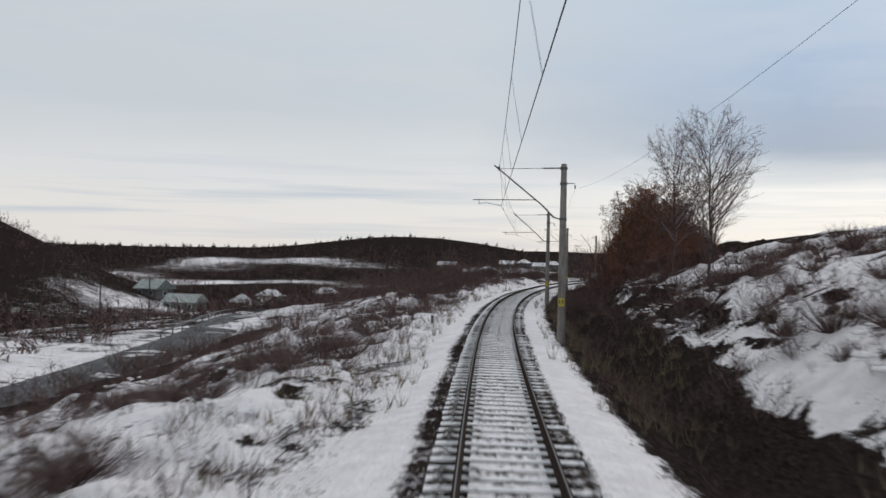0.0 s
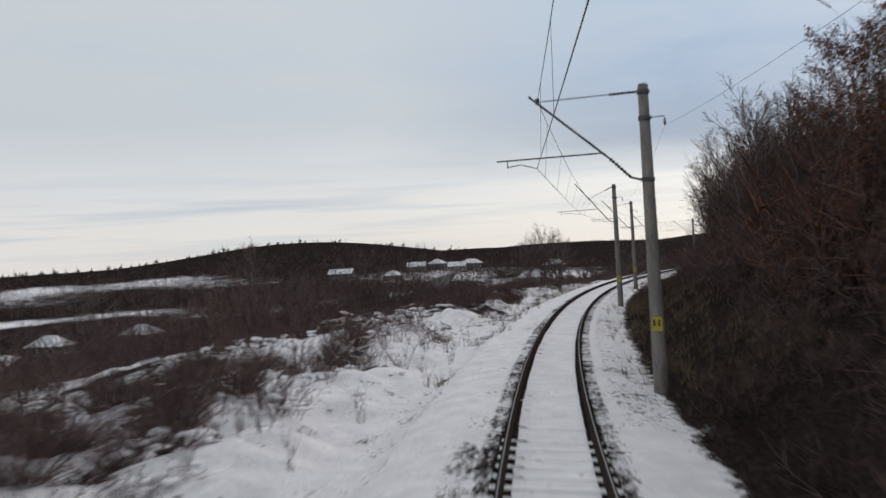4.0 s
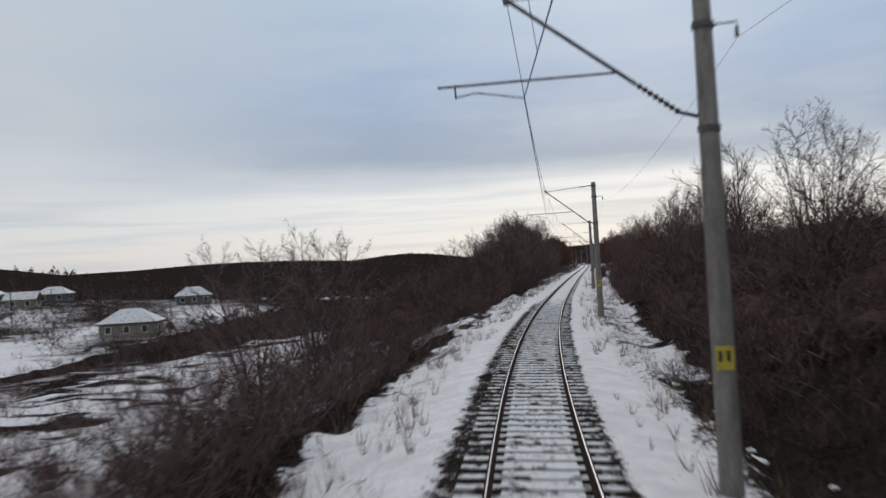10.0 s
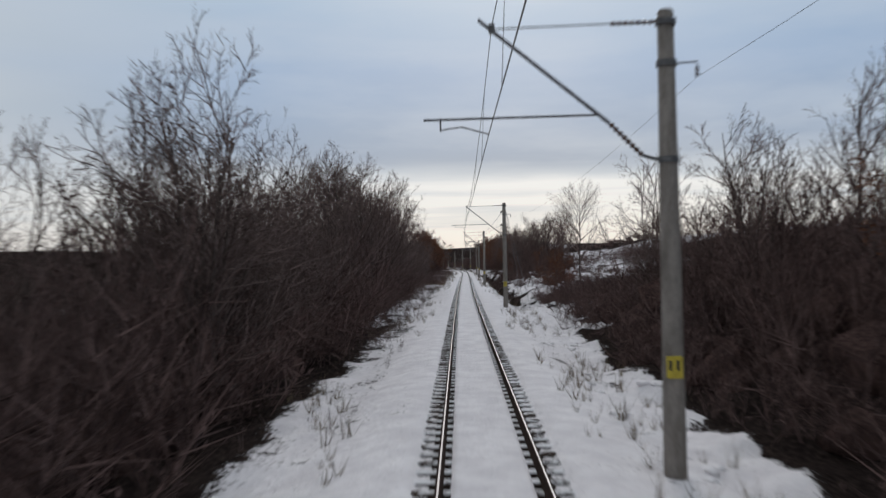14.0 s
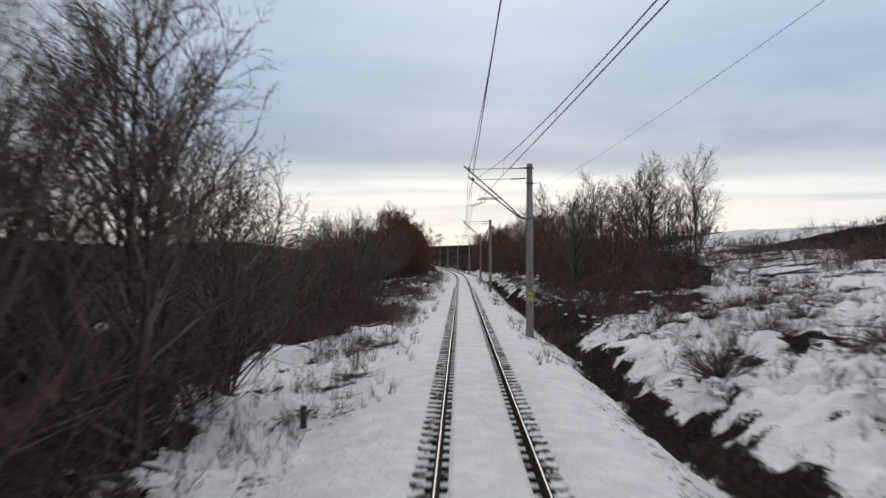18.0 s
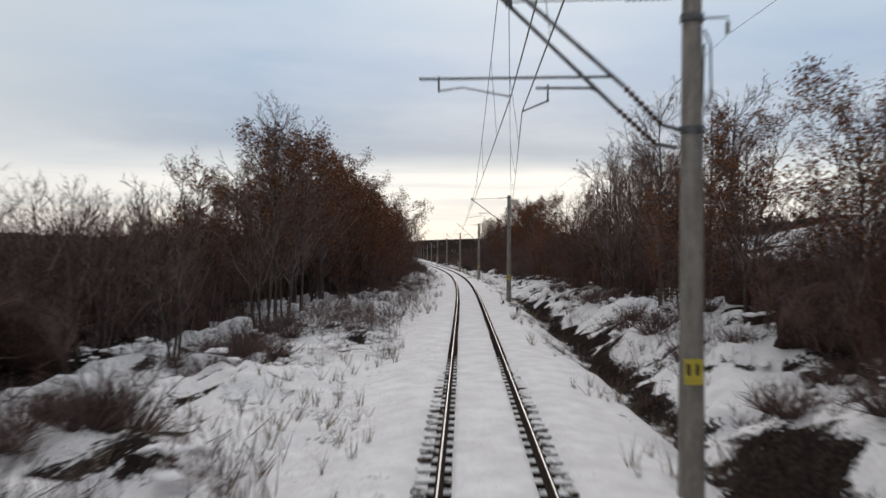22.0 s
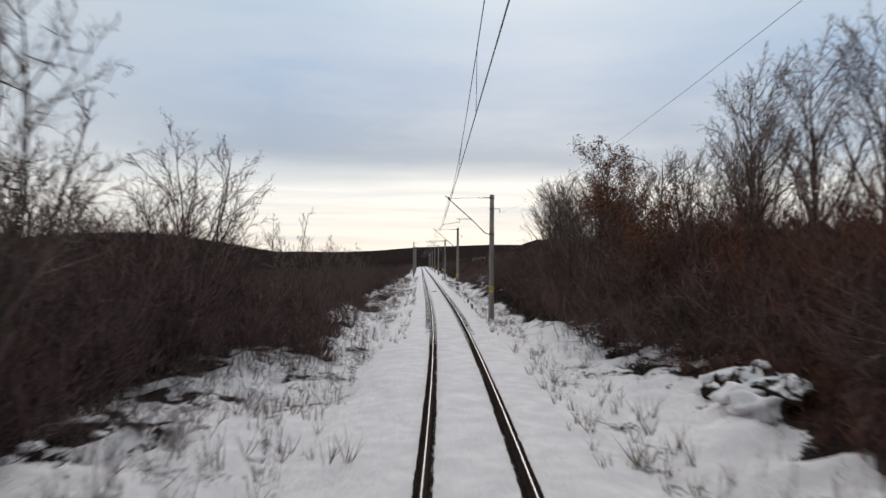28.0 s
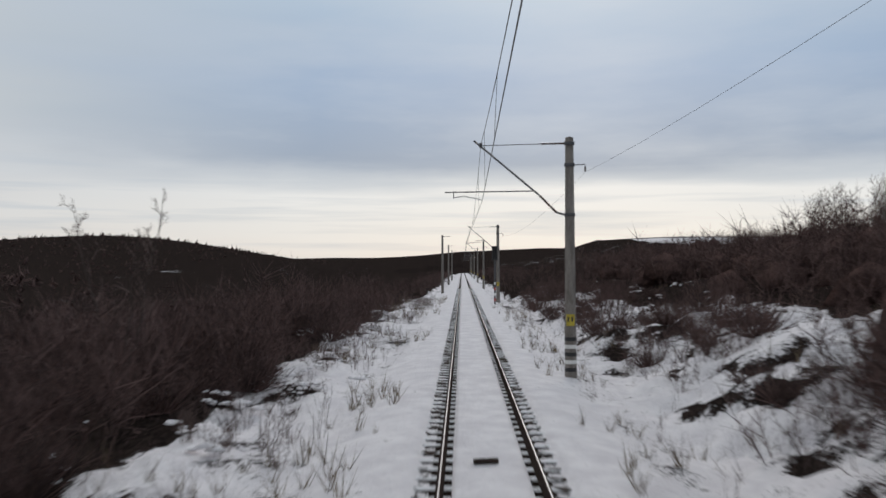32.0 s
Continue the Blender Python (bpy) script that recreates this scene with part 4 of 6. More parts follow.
def sprout(r, path, length, each, lo, hi, angle, rel, up, segs=2, wob=0.16):
    """Side shoots off each path: their own paths and lengths, and how far along the parent they start."""
    m, k = len(path), path.shape[1] - 1
    f = lo + (hi - lo) * (np.arange(each) + r.random((m, each))) / each
    i = np.minimum((f * k).astype(int), k - 1)
    w = (f * k - i)[..., None]
    rows = np.arange(m)[:, None]
    a, b = path[rows, i], path[rows, i + 1]
    t = unit(b - a)
    n = unit(np.cross(t, r.normal(size=t.shape)))
    g = (angle * (0.65 + 0.7 * r.random((m, each))))[..., None]
    d = unit(t * np.cos(g) + n * np.sin(g) + np.array([0, 0, up])).reshape(-1, 3)
    ln = (length[:, None] * rel * (1.2 - 0.75 * f) * (0.75 + 0.45 * r.random((m, each)))).ravel()
    pts = [(a * (1 - w) + b * w).reshape(-1, 3)]
    for _ in range(segs):
        pts.append(pts[-1] + d * (ln / segs)[:, None])
        d = unit(d + wob * r.normal(size=d.shape) + np.array([0, 0, up]))
    return np.stack(pts, 1), ln, f.ravel()


def tapered(path, r0, r1):
    """Branch pieces along each path, from radius r0 down to r1."""
    k = path.shape[1] - 1
    out = []
    for j in range(k):
        out.append(prisms(path[:, j], path[:, j + 1], r0 + (r1 - r0) * j / k, r0 + (r1 - r0) * (j + 1) / k))
    return join(out)


def tree(r, h=9.0, trunks=1, limbs=15, fullness=1.0, first=0.28, wide=0.36):
    """Trunk and crown of a bare broad-leaved tree; also where its outer twigs end."""
    n, one = 7, trunks == 1
    w = 2.4 * np.arange(trunks) + r.random(trunks)
    tilt = np.zeros(1) if one else 0.06 + 0.20 * r.random(trunks)
    tall = h * (np.full(1, 0.96) if one else 0.74 + 0.24 * r.random(trunks))
    f = np.linspace(0, 1, n + 1)
    z = -0.4 + f[None] * (tall[:, None] + 0.4)
    wob = np.cumsum(r.normal(size=(trunks, n + 1, 2)) * h * (0.007 if one else 0.011), axis=1)
    out = tilt[:, None] * z + 0.15 * (not one) + 0.10 * h * tilt[:, None] * f ** 2
    path = np.stack([np.cos(w)[:, None] * out + wob[..., 0], np.sin(w)[:, None] * out + wob[..., 1], z], -1)
    r0 = 0.0125 * h * (1.0 if one else 0.58)
    rad = r0 * (1 - f) ** 0.85 + 0.010
    tr = join([prisms(path[:, j], path[:, j + 1], np.full(trunks, rad[j]), np.full(trunks, rad[j + 1])) for j in range(n)])
    each = max(4, int(limbs / (1 if one else trunks * 0.55)))
    limb, ln, at = sprout(r, path, tall * wide * 1.12, each, first, 0.97, 0.74, 1.0, 0.10, 3, 0.10)
    lr = np.interp(at, f, rad) * 0.52 + 0.006
    cr = [tapered(limb, lr, lr * 0.3)]
    bough, bn, _ = sprout(r, limb, ln, int(6 * fullness + 0.5), 0.18, 0.98, 0.62, 0.52, 0.07, 2, 0.13)
    cr += [cones(bough[:, 0], bough[:, 1] + (bough[:, 2] - bough[:, 1]) * 0.3, np.full(len(bn), 0.013 + 0.0004 * h)), slivers(bough[:, 1], bough[:, 2], 0.011, r)]
    twig, tn, _ = sprout(r, bough, bn, 5, 0.15, 1.0, 0.7, 0.52, 0.05, 1)
    cr.append(slivers(twig[:, 0], twig[:, 1], 0.0090, r))
    fine, _, _ = sprout(r, twig, tn, 3, 0.2, 1.0, 0.65, 0.66, 0.04, 1)
    cr.append(slivers(fine[:, 0], fine[:, 1], 0.0064, r))
    return tr, join(cr), np.concatenate([fine[:, 1], twig[:, 1]])


def tall_shrub(r, stems=6, boughs=5, twigs=7):
    """A tall bare shrub with slender stems and fine twigs, one metre high before it is enlarged."""
    a = r.random(stems) * 6.28
    lean = 0.08 + 0.27 * r.random(stems)
    top = 0.68 + 0.32 * r.random(stems)
    f = np.linspace(0, 1, 4)[None]
    away = lean[:, None] * top[:, None] * f ** 1.4 + 0.04
    wob = np.cumsum(r.normal(size=(stems, 4, 2)) * 0.022, axis=1)
    path = np.stack([np.cos(a)[:, None] * away + wob[..., 0], np.sin(a)[:, None] * away + wob[..., 1], -0.03 + f * top[:, None]], -1)
    out = [cones(path[:, j], path[:, j + 1], np.full(stems, 0.0062 - 0.0014 * j)) for j in range(3)]
    bough, bn, _ = sprout(r, path, top, boughs, 0.18, 0.96, 0.52, 0.42, 0.18, 2, 0.16)
    out += [slivers(bough[:, 0], bough[:, 1] + (bough[:, 2] - bough[:, 1]) * 0.2, 0.0030, r), slivers(bough[:, 1], bough[:, 2], 0.0024, r)]
    twig, _, _ = sprout(r, bough, bn, twigs, 0.1, 1.0, 0.7, 0.50, 0.06, 1)
    out.append(slivers(twig[:, 0], twig[:, 1], 0.0019, r))
    return join(out)


def leaf_cloud(r, tips, n, size):
    """Withered leaves, each a small blade."""
    c = tips[r.integers(0, len(tips), n)] + r.normal(size=(n, 3)) * 0.12
    a = unit(r.normal(size=(n, 3)))
    b = unit(np.cross(a, r.normal(size=(n, 3))))
    up = np.cross(a, b)
    s = size * (0.6 + 0.8 * r.random(n))[:, None]
    V = np.stack([c - a * s, c + b * s * 0.8 + up * s * 0.2, c + a * s], 1)
    return V.reshape(-1, 3), np.arange(n * 3).reshape(n, 3)


RT = np.random.default_rng(5)
TREES = []
for h, trunks, limbs, full, first, wide, leaves in ((9.0, 1, 24, 1.1, 0.26, 0.38, 0), (8.0, 3, 20, 0.9, 0.20, 0.34, 0), (7.0, 4, 22, 0.8, 0.12, 0.40, 0), (8.5, 1, 26, 1.2, 0.24, 0.44, 0),
                                                     (8.0, 3, 20, 0.7, 0.25, 0.20, 0), (8.0, 1, 20, 1.0, 0.24, 0.40, 6200), (6.5, 3, 20, 0.9, 0.08, 0.42, 6400), (6.0, 8, 40, 0.9, 0.10, 0.50, 0), (8.5, 1, 32, 1.2, 0.28, 0.52, 0)):
    t, c, tips = tree(RT, h, trunks, limbs, full, first, wide)
    TREES.append((h, make_mesh("trunk", *t, [BARK]), make_mesh("crown", *c, [TWIG]), make_mesh("leaves", *leaf_cloud(RT, tips, leaves, 0.058), [LEAF]) if leaves else None))


def plant_tree(s, d, kind, h, label="bare grey-brown broad-leaved tree in winter", sink=0.1, name="bare_tree", turn=None):
    h0, trunk, crown, leaves = TREES[kind]
    p = beside(s, d, height(s, d) - sink)
    k = h / h0
    ob = thing(name, pose(p[0], p[1], p[2], 0, 0, RT.random() * 360 if turn is None else turn) @ Matrix.Diagonal((k, k, k, 1)), label, "tree", "lineside trees")
    part("trunk", trunk, None, ob)
    part("crown", crown, None, ob)
    if leaves:
        part("leaves", leaves, None, ob, "rust-brown withered leaves")
    return ob


RUSTY = "oak with rust-brown withered leaves still hanging"
# trees that stand out
for s, d, kind, h in ((58, 11.5, 8, 9.2), (52, 12.6, 8, 9.4), (62, 14.5, 1, 8.0), (362, 10.4, 8, 8.6), (361, -6.8, 3, 11.0), (345, -7.5, 0, 11.0), (338, -8.5, 3, 9.6), (352, -8.8, 0, 11.5), (371, -6.9, 3, 9.2),
                      (379, -7.6, 3, 9.4), (388, -8.2, 0, 7.5), (431, 15.1, 1, 9.8), (436, 17.5, 2, 8.6), (433, 8.6, 0, 8.2), (456, 9.0, 3, 10.0), (452, 12, 4, 9.5), (446, 14, 1, 8.6), (462, 13, 4, 9.0), (428, -9.6, 0, 6.8), (434, -8.8, 3, 7.2), (437, -9.6, 0, 7.4), (431, -10.4, 3, 7.4), (442, -9.0, 0, 7.0),
                      (420, -12, 2, 6.0), (440, -7.6, 2, 7.0), (470, -10, 4, 7.0), (474, -12, 4, 6.6), (641, 13.5, 3, 9.6), (644, 15, 1, 9.8), (647, 14, 2, 9.2), (638, 12.5, 1, 8.4), (643, 17, 3, 10), (611, 9.5, 2, 7.2), (616, 11.5, 3, 8.0), (591, 12.7, 3, 9.8), (583, 11.6, 3, 9.0), (580, 13.0, 1, 8.6), (586, 14.6, 3, 9.6), (594, 11.0, 1, 8.6), (597, 15, 0, 9.5), (607, 10.5, 1, 7.6), (599, -8.5, 4, 6.2), (183, 11.3, 4, 8.0),
                      (178, 13.5, 4, 7.4), (188, 10.5, 1, 7.0), (197, 11.0, 0, 8.5), (186, 9.8, 1, 9.0), (190, 11.2, 3, 9.2), (193, 10, 2, 8.5), (181, 12.5, 3, 8.6), (201, 10.5, 1, 8.0), (172, 14, 4, 6.0), (628, 12, 1, 7.0), (634, 10.5, 3, 7.5), (622, 14, 2, 6.6), (552, -7.6, 4, 9.0), (557, -9.5, 1, 9.6),
                      (561, -8.0, 4, 9.2), (566, -9, 1, 9.0), (366, -8.0, 0, 10.6), (348, -6.6, 3, 9.8), (342, -9.5, 3, 11.5), (375, -8.8, 3, 9.6), (382, -6.6, 3, 8.2), (389, -6.8, 7, 6.5), (356, -10, 3, 10.5), (384, -9.5, 3, 8.0), (393, -7.8, 3, 7.0),
                      (298, 13.0, 1, 9.4), (303, 12.0, 0, 9.6), (309, 14, 1, 9.0), (294, 15.5, 3, 9.0), (290, 11.5, 4, 7.0), (318, 8.5, 2, 5.6), (326, 9.5, 7, 5.5), (338, 12, 2, 4.5), (244, -10.5, 2, 8.6), (247, -12, 1, 9.0), (241, -12.5, 2, 8.4), (563, -7.4, 2, 9.4), (568, -7.0, 1, 9.2), (580, -12, 2, 7.5), (586, -13, 1, 7), (574, -13, 3, 9), (555, -10.5, 2, 9.8), (560, -11, 1, 10.0), (484, 9.2, 0, 10.4), (488, 10.5, 1, 10.0), (492, 8.8, 2, 9.4), (496, 11, 1, 10.4), (500, 9.4, 2, 9.0),
                      (505, 10.6, 0, 10.2), (510, 9.0, 1, 9.4), (479, 11.5, 2, 9.8), (478, -9.0, 1, 9.0), (486, -9.6, 1, 9.4), (340, -10.5, 3, 11), (350, -10.8, 3, 11.4), (354, -7.4, 7, 8.8), (358, -9.2, 3, 10.8), (549, -8.5, 3, 10), (553, -11, 1, 10.5), (558, -8.8, 3, 10.5), (562, -10.5, 3, 10), (567, -8.6, 1, 10), (548, -12, 3, 10), (447, -12.5, 1, 7.4), (452, -13.5, 2, 7.8), (459, -12.8, 1, 7.6), (384, -7.6, 3, 11), (387, -9, 0, 10.5), (391, -8.8, 3, 10), (381, -10, 3, 10), (410, -14, 3, 10), (408, -16, 1, 9), (413, -15.5, 2, 9.5), (434, 14, 3, 9.4), (439, 15.5, 1, 9.4), (442, 17, 3, 9.0), (429, 17, 1, 8.6), (618, -9, 4, 5.6), (623, -12, 4, 6.2), (629, -10, 4, 5.8), (634, -14, 4, 6.6), (640, -11, 4, 6.0), (646, -13, 4, 6.4), (655, -10, 4, 6.0), (132, -20, 2, 6), (140, -24, 7, 5.5), (146, -18, 2, 5.5), (152, -26, 7, 5.5), (128, -28, 2, 6.5), (440, -9.8, 7, 6.6), (444, -10.6, 7, 7.0), (437, -11.2, 7, 7.0), (433, -11.6, 7, 6.8), (447, -9.6, 7, 6.2), (628, -6.8, 4, 4.6), (632, -7.4, 4, 5.0), (636, -6.6, 4, 4.4), (625, -8.5, 2, 4.6), (642, -7.4, 4, 4.8), (629, 10.2, 3, 8.6), (633, 12.0, 0, 9.2), (637, 11.0, 3, 9.2), (641, 11.6, 0, 9.0)):
    plant_tree(s, d, kind, h)
for s, d, kind, h in ((486, -10.2, 5, 9.4), (496, -11.5, 5, 10.6), (508, -9.6, 6, 8.8), (515, -9.6, 6, 8.6), (503, -11.4, 6, 9.2), (512, -12.0, 6, 9.0), (488, -11.2, 3, 10.6), (490, -9.6, 5, 9.6), (494, -10.8, 3, 10), (498, -9.8, 5, 9.8), (502, -10.6, 1, 10), (505, -9.4, 5, 9.6), (484, -13.5, 5, 7.6), (489, -13, 5, 7.8), (493, -14, 5, 7.4), (500, -13.2, 5, 8), (506, -12.8, 5, 8),
                      (83, 11.8, 5, 7.2), (88, 13.0, 6, 7.8), (94, 12.0, 5, 8.2), (98, 10.5, 6, 7.0), (104, 12.5, 6, 7.6), (555, 10.4, 5, 9.2), (559, 9.4, 5, 8.6), (557, 12.4, 5, 9.6), (563, 10.4, 5, 8.6), (561, 13.0, 5, 9.4), (592, 8.4, 6, 5.2), (566, 9.0, 5, 10.4), (568, 11.5, 5, 9.4), (604, 9.2, 5, 8.8), (512, -10.4, 5, 10.6),
                      (509, -8.4, 5, 9.0), (513, -8.6, 5, 9.2), (517, -7.2, 6, 8.2), (521, -9.0, 5, 9.0), (526, -7.6, 6, 7.6), (532, -8.6, 5, 8.0), (466, 10.5, 5, 8.0), (474, 10.0, 5, 7.6),
                      (486, 12.0, 5, 7.4), (508, 10.0, 6, 6.5), (516, 11.5, 5, 7.4), (366, 8.4, 6, 3.8), (367.5, 9.4, 6, 3.4), (545, 10.5, 6, 6.0), (552, 9.0, 6, 5.0), (302, 9.5, 5, 6.4), (530, 9.0, 6, 5.0), (510, -11, 5, 9.4), (518, -11.5, 5, 9.0), (529, -10.6, 5, 8.4), (536, -9.0, 6, 7.6), (541, -8.2, 5, 7.8), (479, 9.0, 6, 6.2), (497, 12.2, 5, 8.2), (521, 9.4, 6, 6.4), (110, 10.5, 6, 6.8), (119, 12.0, 5, 7.4)):
    plant_tree(s, d, kind, h, RUSTY, name="oak_tree")
for s, d, h, turn in ((171.5, -6.4, 5.6, 40), (172.6, -8.0, 6.0, 140), (173.4, -9.6, 5.4, 250)):
    plant_tree(s, d, 7, h, "broad bare shrub-like tree with many stems", turn=turn)
# lines and groups of lesser trees: from, to along; from, to across; number; heights; kinds
for s0, s1, d0, d1, n, h0, h1, kinds in ((66, 135, 9, 16, 14, 5, 8.5, (1, 2, 7, 6)), (106, 160, 9.5, 17, 30, 6, 9.5, (1, 2, 3, 2)), (160, 215, 10, 20, 9, 3.5, 6, (2, 4, 7)), (218, 292, 9, 18, 6, 4, 6.5, (1, 2, 7, 4)), (290, 336, 10, 18, 13, 6, 9.5, (1, 2, 0, 4)),
                                         (302, 332, -12, -6.8, 17, 6.2, 8.8, (2, 7, 3)), (334, 384, -13, -7, 12, 7, 11, (0, 3, 8, 3)), (395, 442, -16, -8, 6, 4.5, 6.5, (2, 7)), (425, 530, 9, 18, 20, 7, 10.5, (0, 1, 2, 3)),
                                         (445, 500, -18, -11, 7, 5, 7.5, (1, 2, 4)), (500, 590, -14, -8.5, 8, 6.5, 9.5, (1, 2, 4)), (525, 600, 9, 18, 8, 5, 8.5, (1, 2, 4)), (600, 634, 9, 18, 18, 6.5, 9.5, (1, 2, 0, 3)), (672, 720, 26, 38, 7, 4, 5.5, (2, 7)), (262, 292, 10, 15, 9, 7, 9, (1, 2, 3, 0)), (660, 740, 12, 30, 2, 3, 5, (2, 7)),
                                         (288, 334, -14, -7.2, 16, 5.4, 7.2, (2, 7, 7, 2))):
    for _ in range(n):
        plant_tree(s0 + (s1 - s0) * RT.random(), d0 + (d1 - d0) * RT.random(), kinds[RT.integers(0, len(kinds))], h0 + (h1 - h0) * RT.random())

RB = np.random.default_rng(8)
SHRUBS = [shrub(RB, 7, 9, 0.55, 0.8) for _ in range(6)] + [shrub(RB, 9, 7, 0.3, 0.8) for _ in range(3)]
DENSE = [shrub(RB, 5, 19, 0.6, 0.54, 16, 0.032) for _ in range(10)]
THICK = [tall_shrub(RB) for _ in range(8)]
STANDING = [shrub(RB, 6, 24, 0.42, 0.5, 30, 0.028, 0.5) for _ in range(8)]
STEMS = [shrub(RB, 5, 4, 0.16, 0.62) for _ in range(8)]


def mound(r, n=150):
    """A low rounded bush, a bristling dome of fine twigs one metre high."""
    a, q = r.random(n) * 6.28, np.sqrt(r.random(n))
    p0 = np.stack([np.cos(a) * 0.20 * q, np.sin(a) * 0.20 * q, np.full(n, -0.04)], -1)
    L = 0.55 + 0.45 * r.random(n)
    way = unit(np.stack([np.cos(a) * q, np.sin(a) * q, 0.55 + 0.75 * (1 - q)], -1) + 0.22 * r.normal(size=(n, 3)))
    way[:, 2] = np.abs(way[:, 2])
    p1 = p0 + way * L[:, None]
    f = 0.3 + 0.6 * r.random(n)
    b0 = p0 + (p1 - p0) * f[:, None]
    b1 = b0 + unit(way + 0.7 * r.normal(size=(n, 3)) + np.array([0, 0, 0.2])) * (0.18 + 0.22 * r.random(n))[:, None]
    return join([slivers(p0, p1, 0.011, r), slivers(b0, b1, 0.008, r)])


def tangle(r):
    """The dense middle of a thicket one metre high: a ragged heap."""
    bm = bmesh.new()
    bmesh.ops.create_icosphere(bm, subdivisions=1, radius=1)
    o = Vector(r.random(3) * 60)
    for v in bm.verts:
        v.co *= 1 + 0.75 * noise.noise(v.co * 1.3 + o) + 0.55 * noise.noise(v.co * 3.7 + o)
        v.co = Vector((v.co.x * 0.30, v.co.y * 0.30, 0.15 + v.co.z * 0.27))
    out = np.array([v.co[:] for v in bm.verts]), np.array([[v.index for v in f.verts] for f in bm.faces])
    bm.free()
    return out


MOUNDS = [mound(RB) for _ in range(8)]
MIDSHRUB = [shrub(RB, 2, 7, 0.6, 1.2, 12, 0.10) for _ in range(6)]
TANGLES = [tangle(RB) for _ in range(6)]
FARSHRUB = [shrub(RB, 1, 6, 0.6, 1.8, 17, 0.22) for _ in range(6)]


def scatter(protos, s, d, hh, widen=1.0):
    """Join shrubs into one mesh at those places and heights."""
    z = land(s, d)
    p = beside(s, d, z)
    V, F, k = [], [], 0
    turn = RB.random(len(s)) * 2 * math.pi
    pick = RB.integers(0, len(protos), len(s))
    for i in range(len(s)):
        v, f = protos[pick[i]]
        c, q = math.cos(turn[i]), math.sin(turn[i])
        w = hh[i] * widen
        V.append(np.stack([(v[:, 0] * c - v[:, 1] * q) * w + p[i, 0], (v[:, 0] * q + v[:, 1] * c) * w + p[i, 1], v[:, 2] * hh[i] + p[i, 2]], -1))
        F.append(f + k)
        k += len(v)
    return np.concatenate(V), np.concatenate(F)


def brush(s0, s1, d0, d1, n, h0, h1, mat=None, label="dense dark thicket of bare twigs", widen=1.2, protos=None, core=0.0):
    s, d = s0 + (s1 - s0) * RB.random(n), d0 + (d1 - d0) * RB.random(n)
    keep = soft_noise(s, d, 5.0) > 0.22
    s, d = s[keep], d[keep]
    hh = h0 + (h1 - h0) * RB.random(len(s)) * (0.55 + soft_noise(s + 50, d, 7.0))
    V, F = scatter(protos or (SHRUBS if mat is TWIG else THICK if h1 >= 5 else DENSE), s, d, hh, widen)
    if core and n > 30:
        few = (RB.random(len(s)) < core) & (np.abs(d - (d0 if d0 > 0 else d1)) > (1.6 if h1 > 2.2 else 0.3)) & (s > s0 + 1.5)
        v, f = scatter(TANGLES, s[few], d[few], hh[few], widen)
        I = np.concatenate([np.zeros(len(F), dtype=int), np.ones(len(f), dtype=int)])
        me = make_mesh("brushwood", np.concatenate([V, v]), np.concatenate([F, f + len(V)]), [mat or BRUSH, THICKET], I)
        return tagged(new("brushwood", me), label, "brushwood", kind="stuff")
    return tagged(new("brushwood", make_mesh("brushwood", V, F, [mat or BRUSH])), label, "brushwood", kind="stuff")


LOW = "low scrub poking out of the snow"
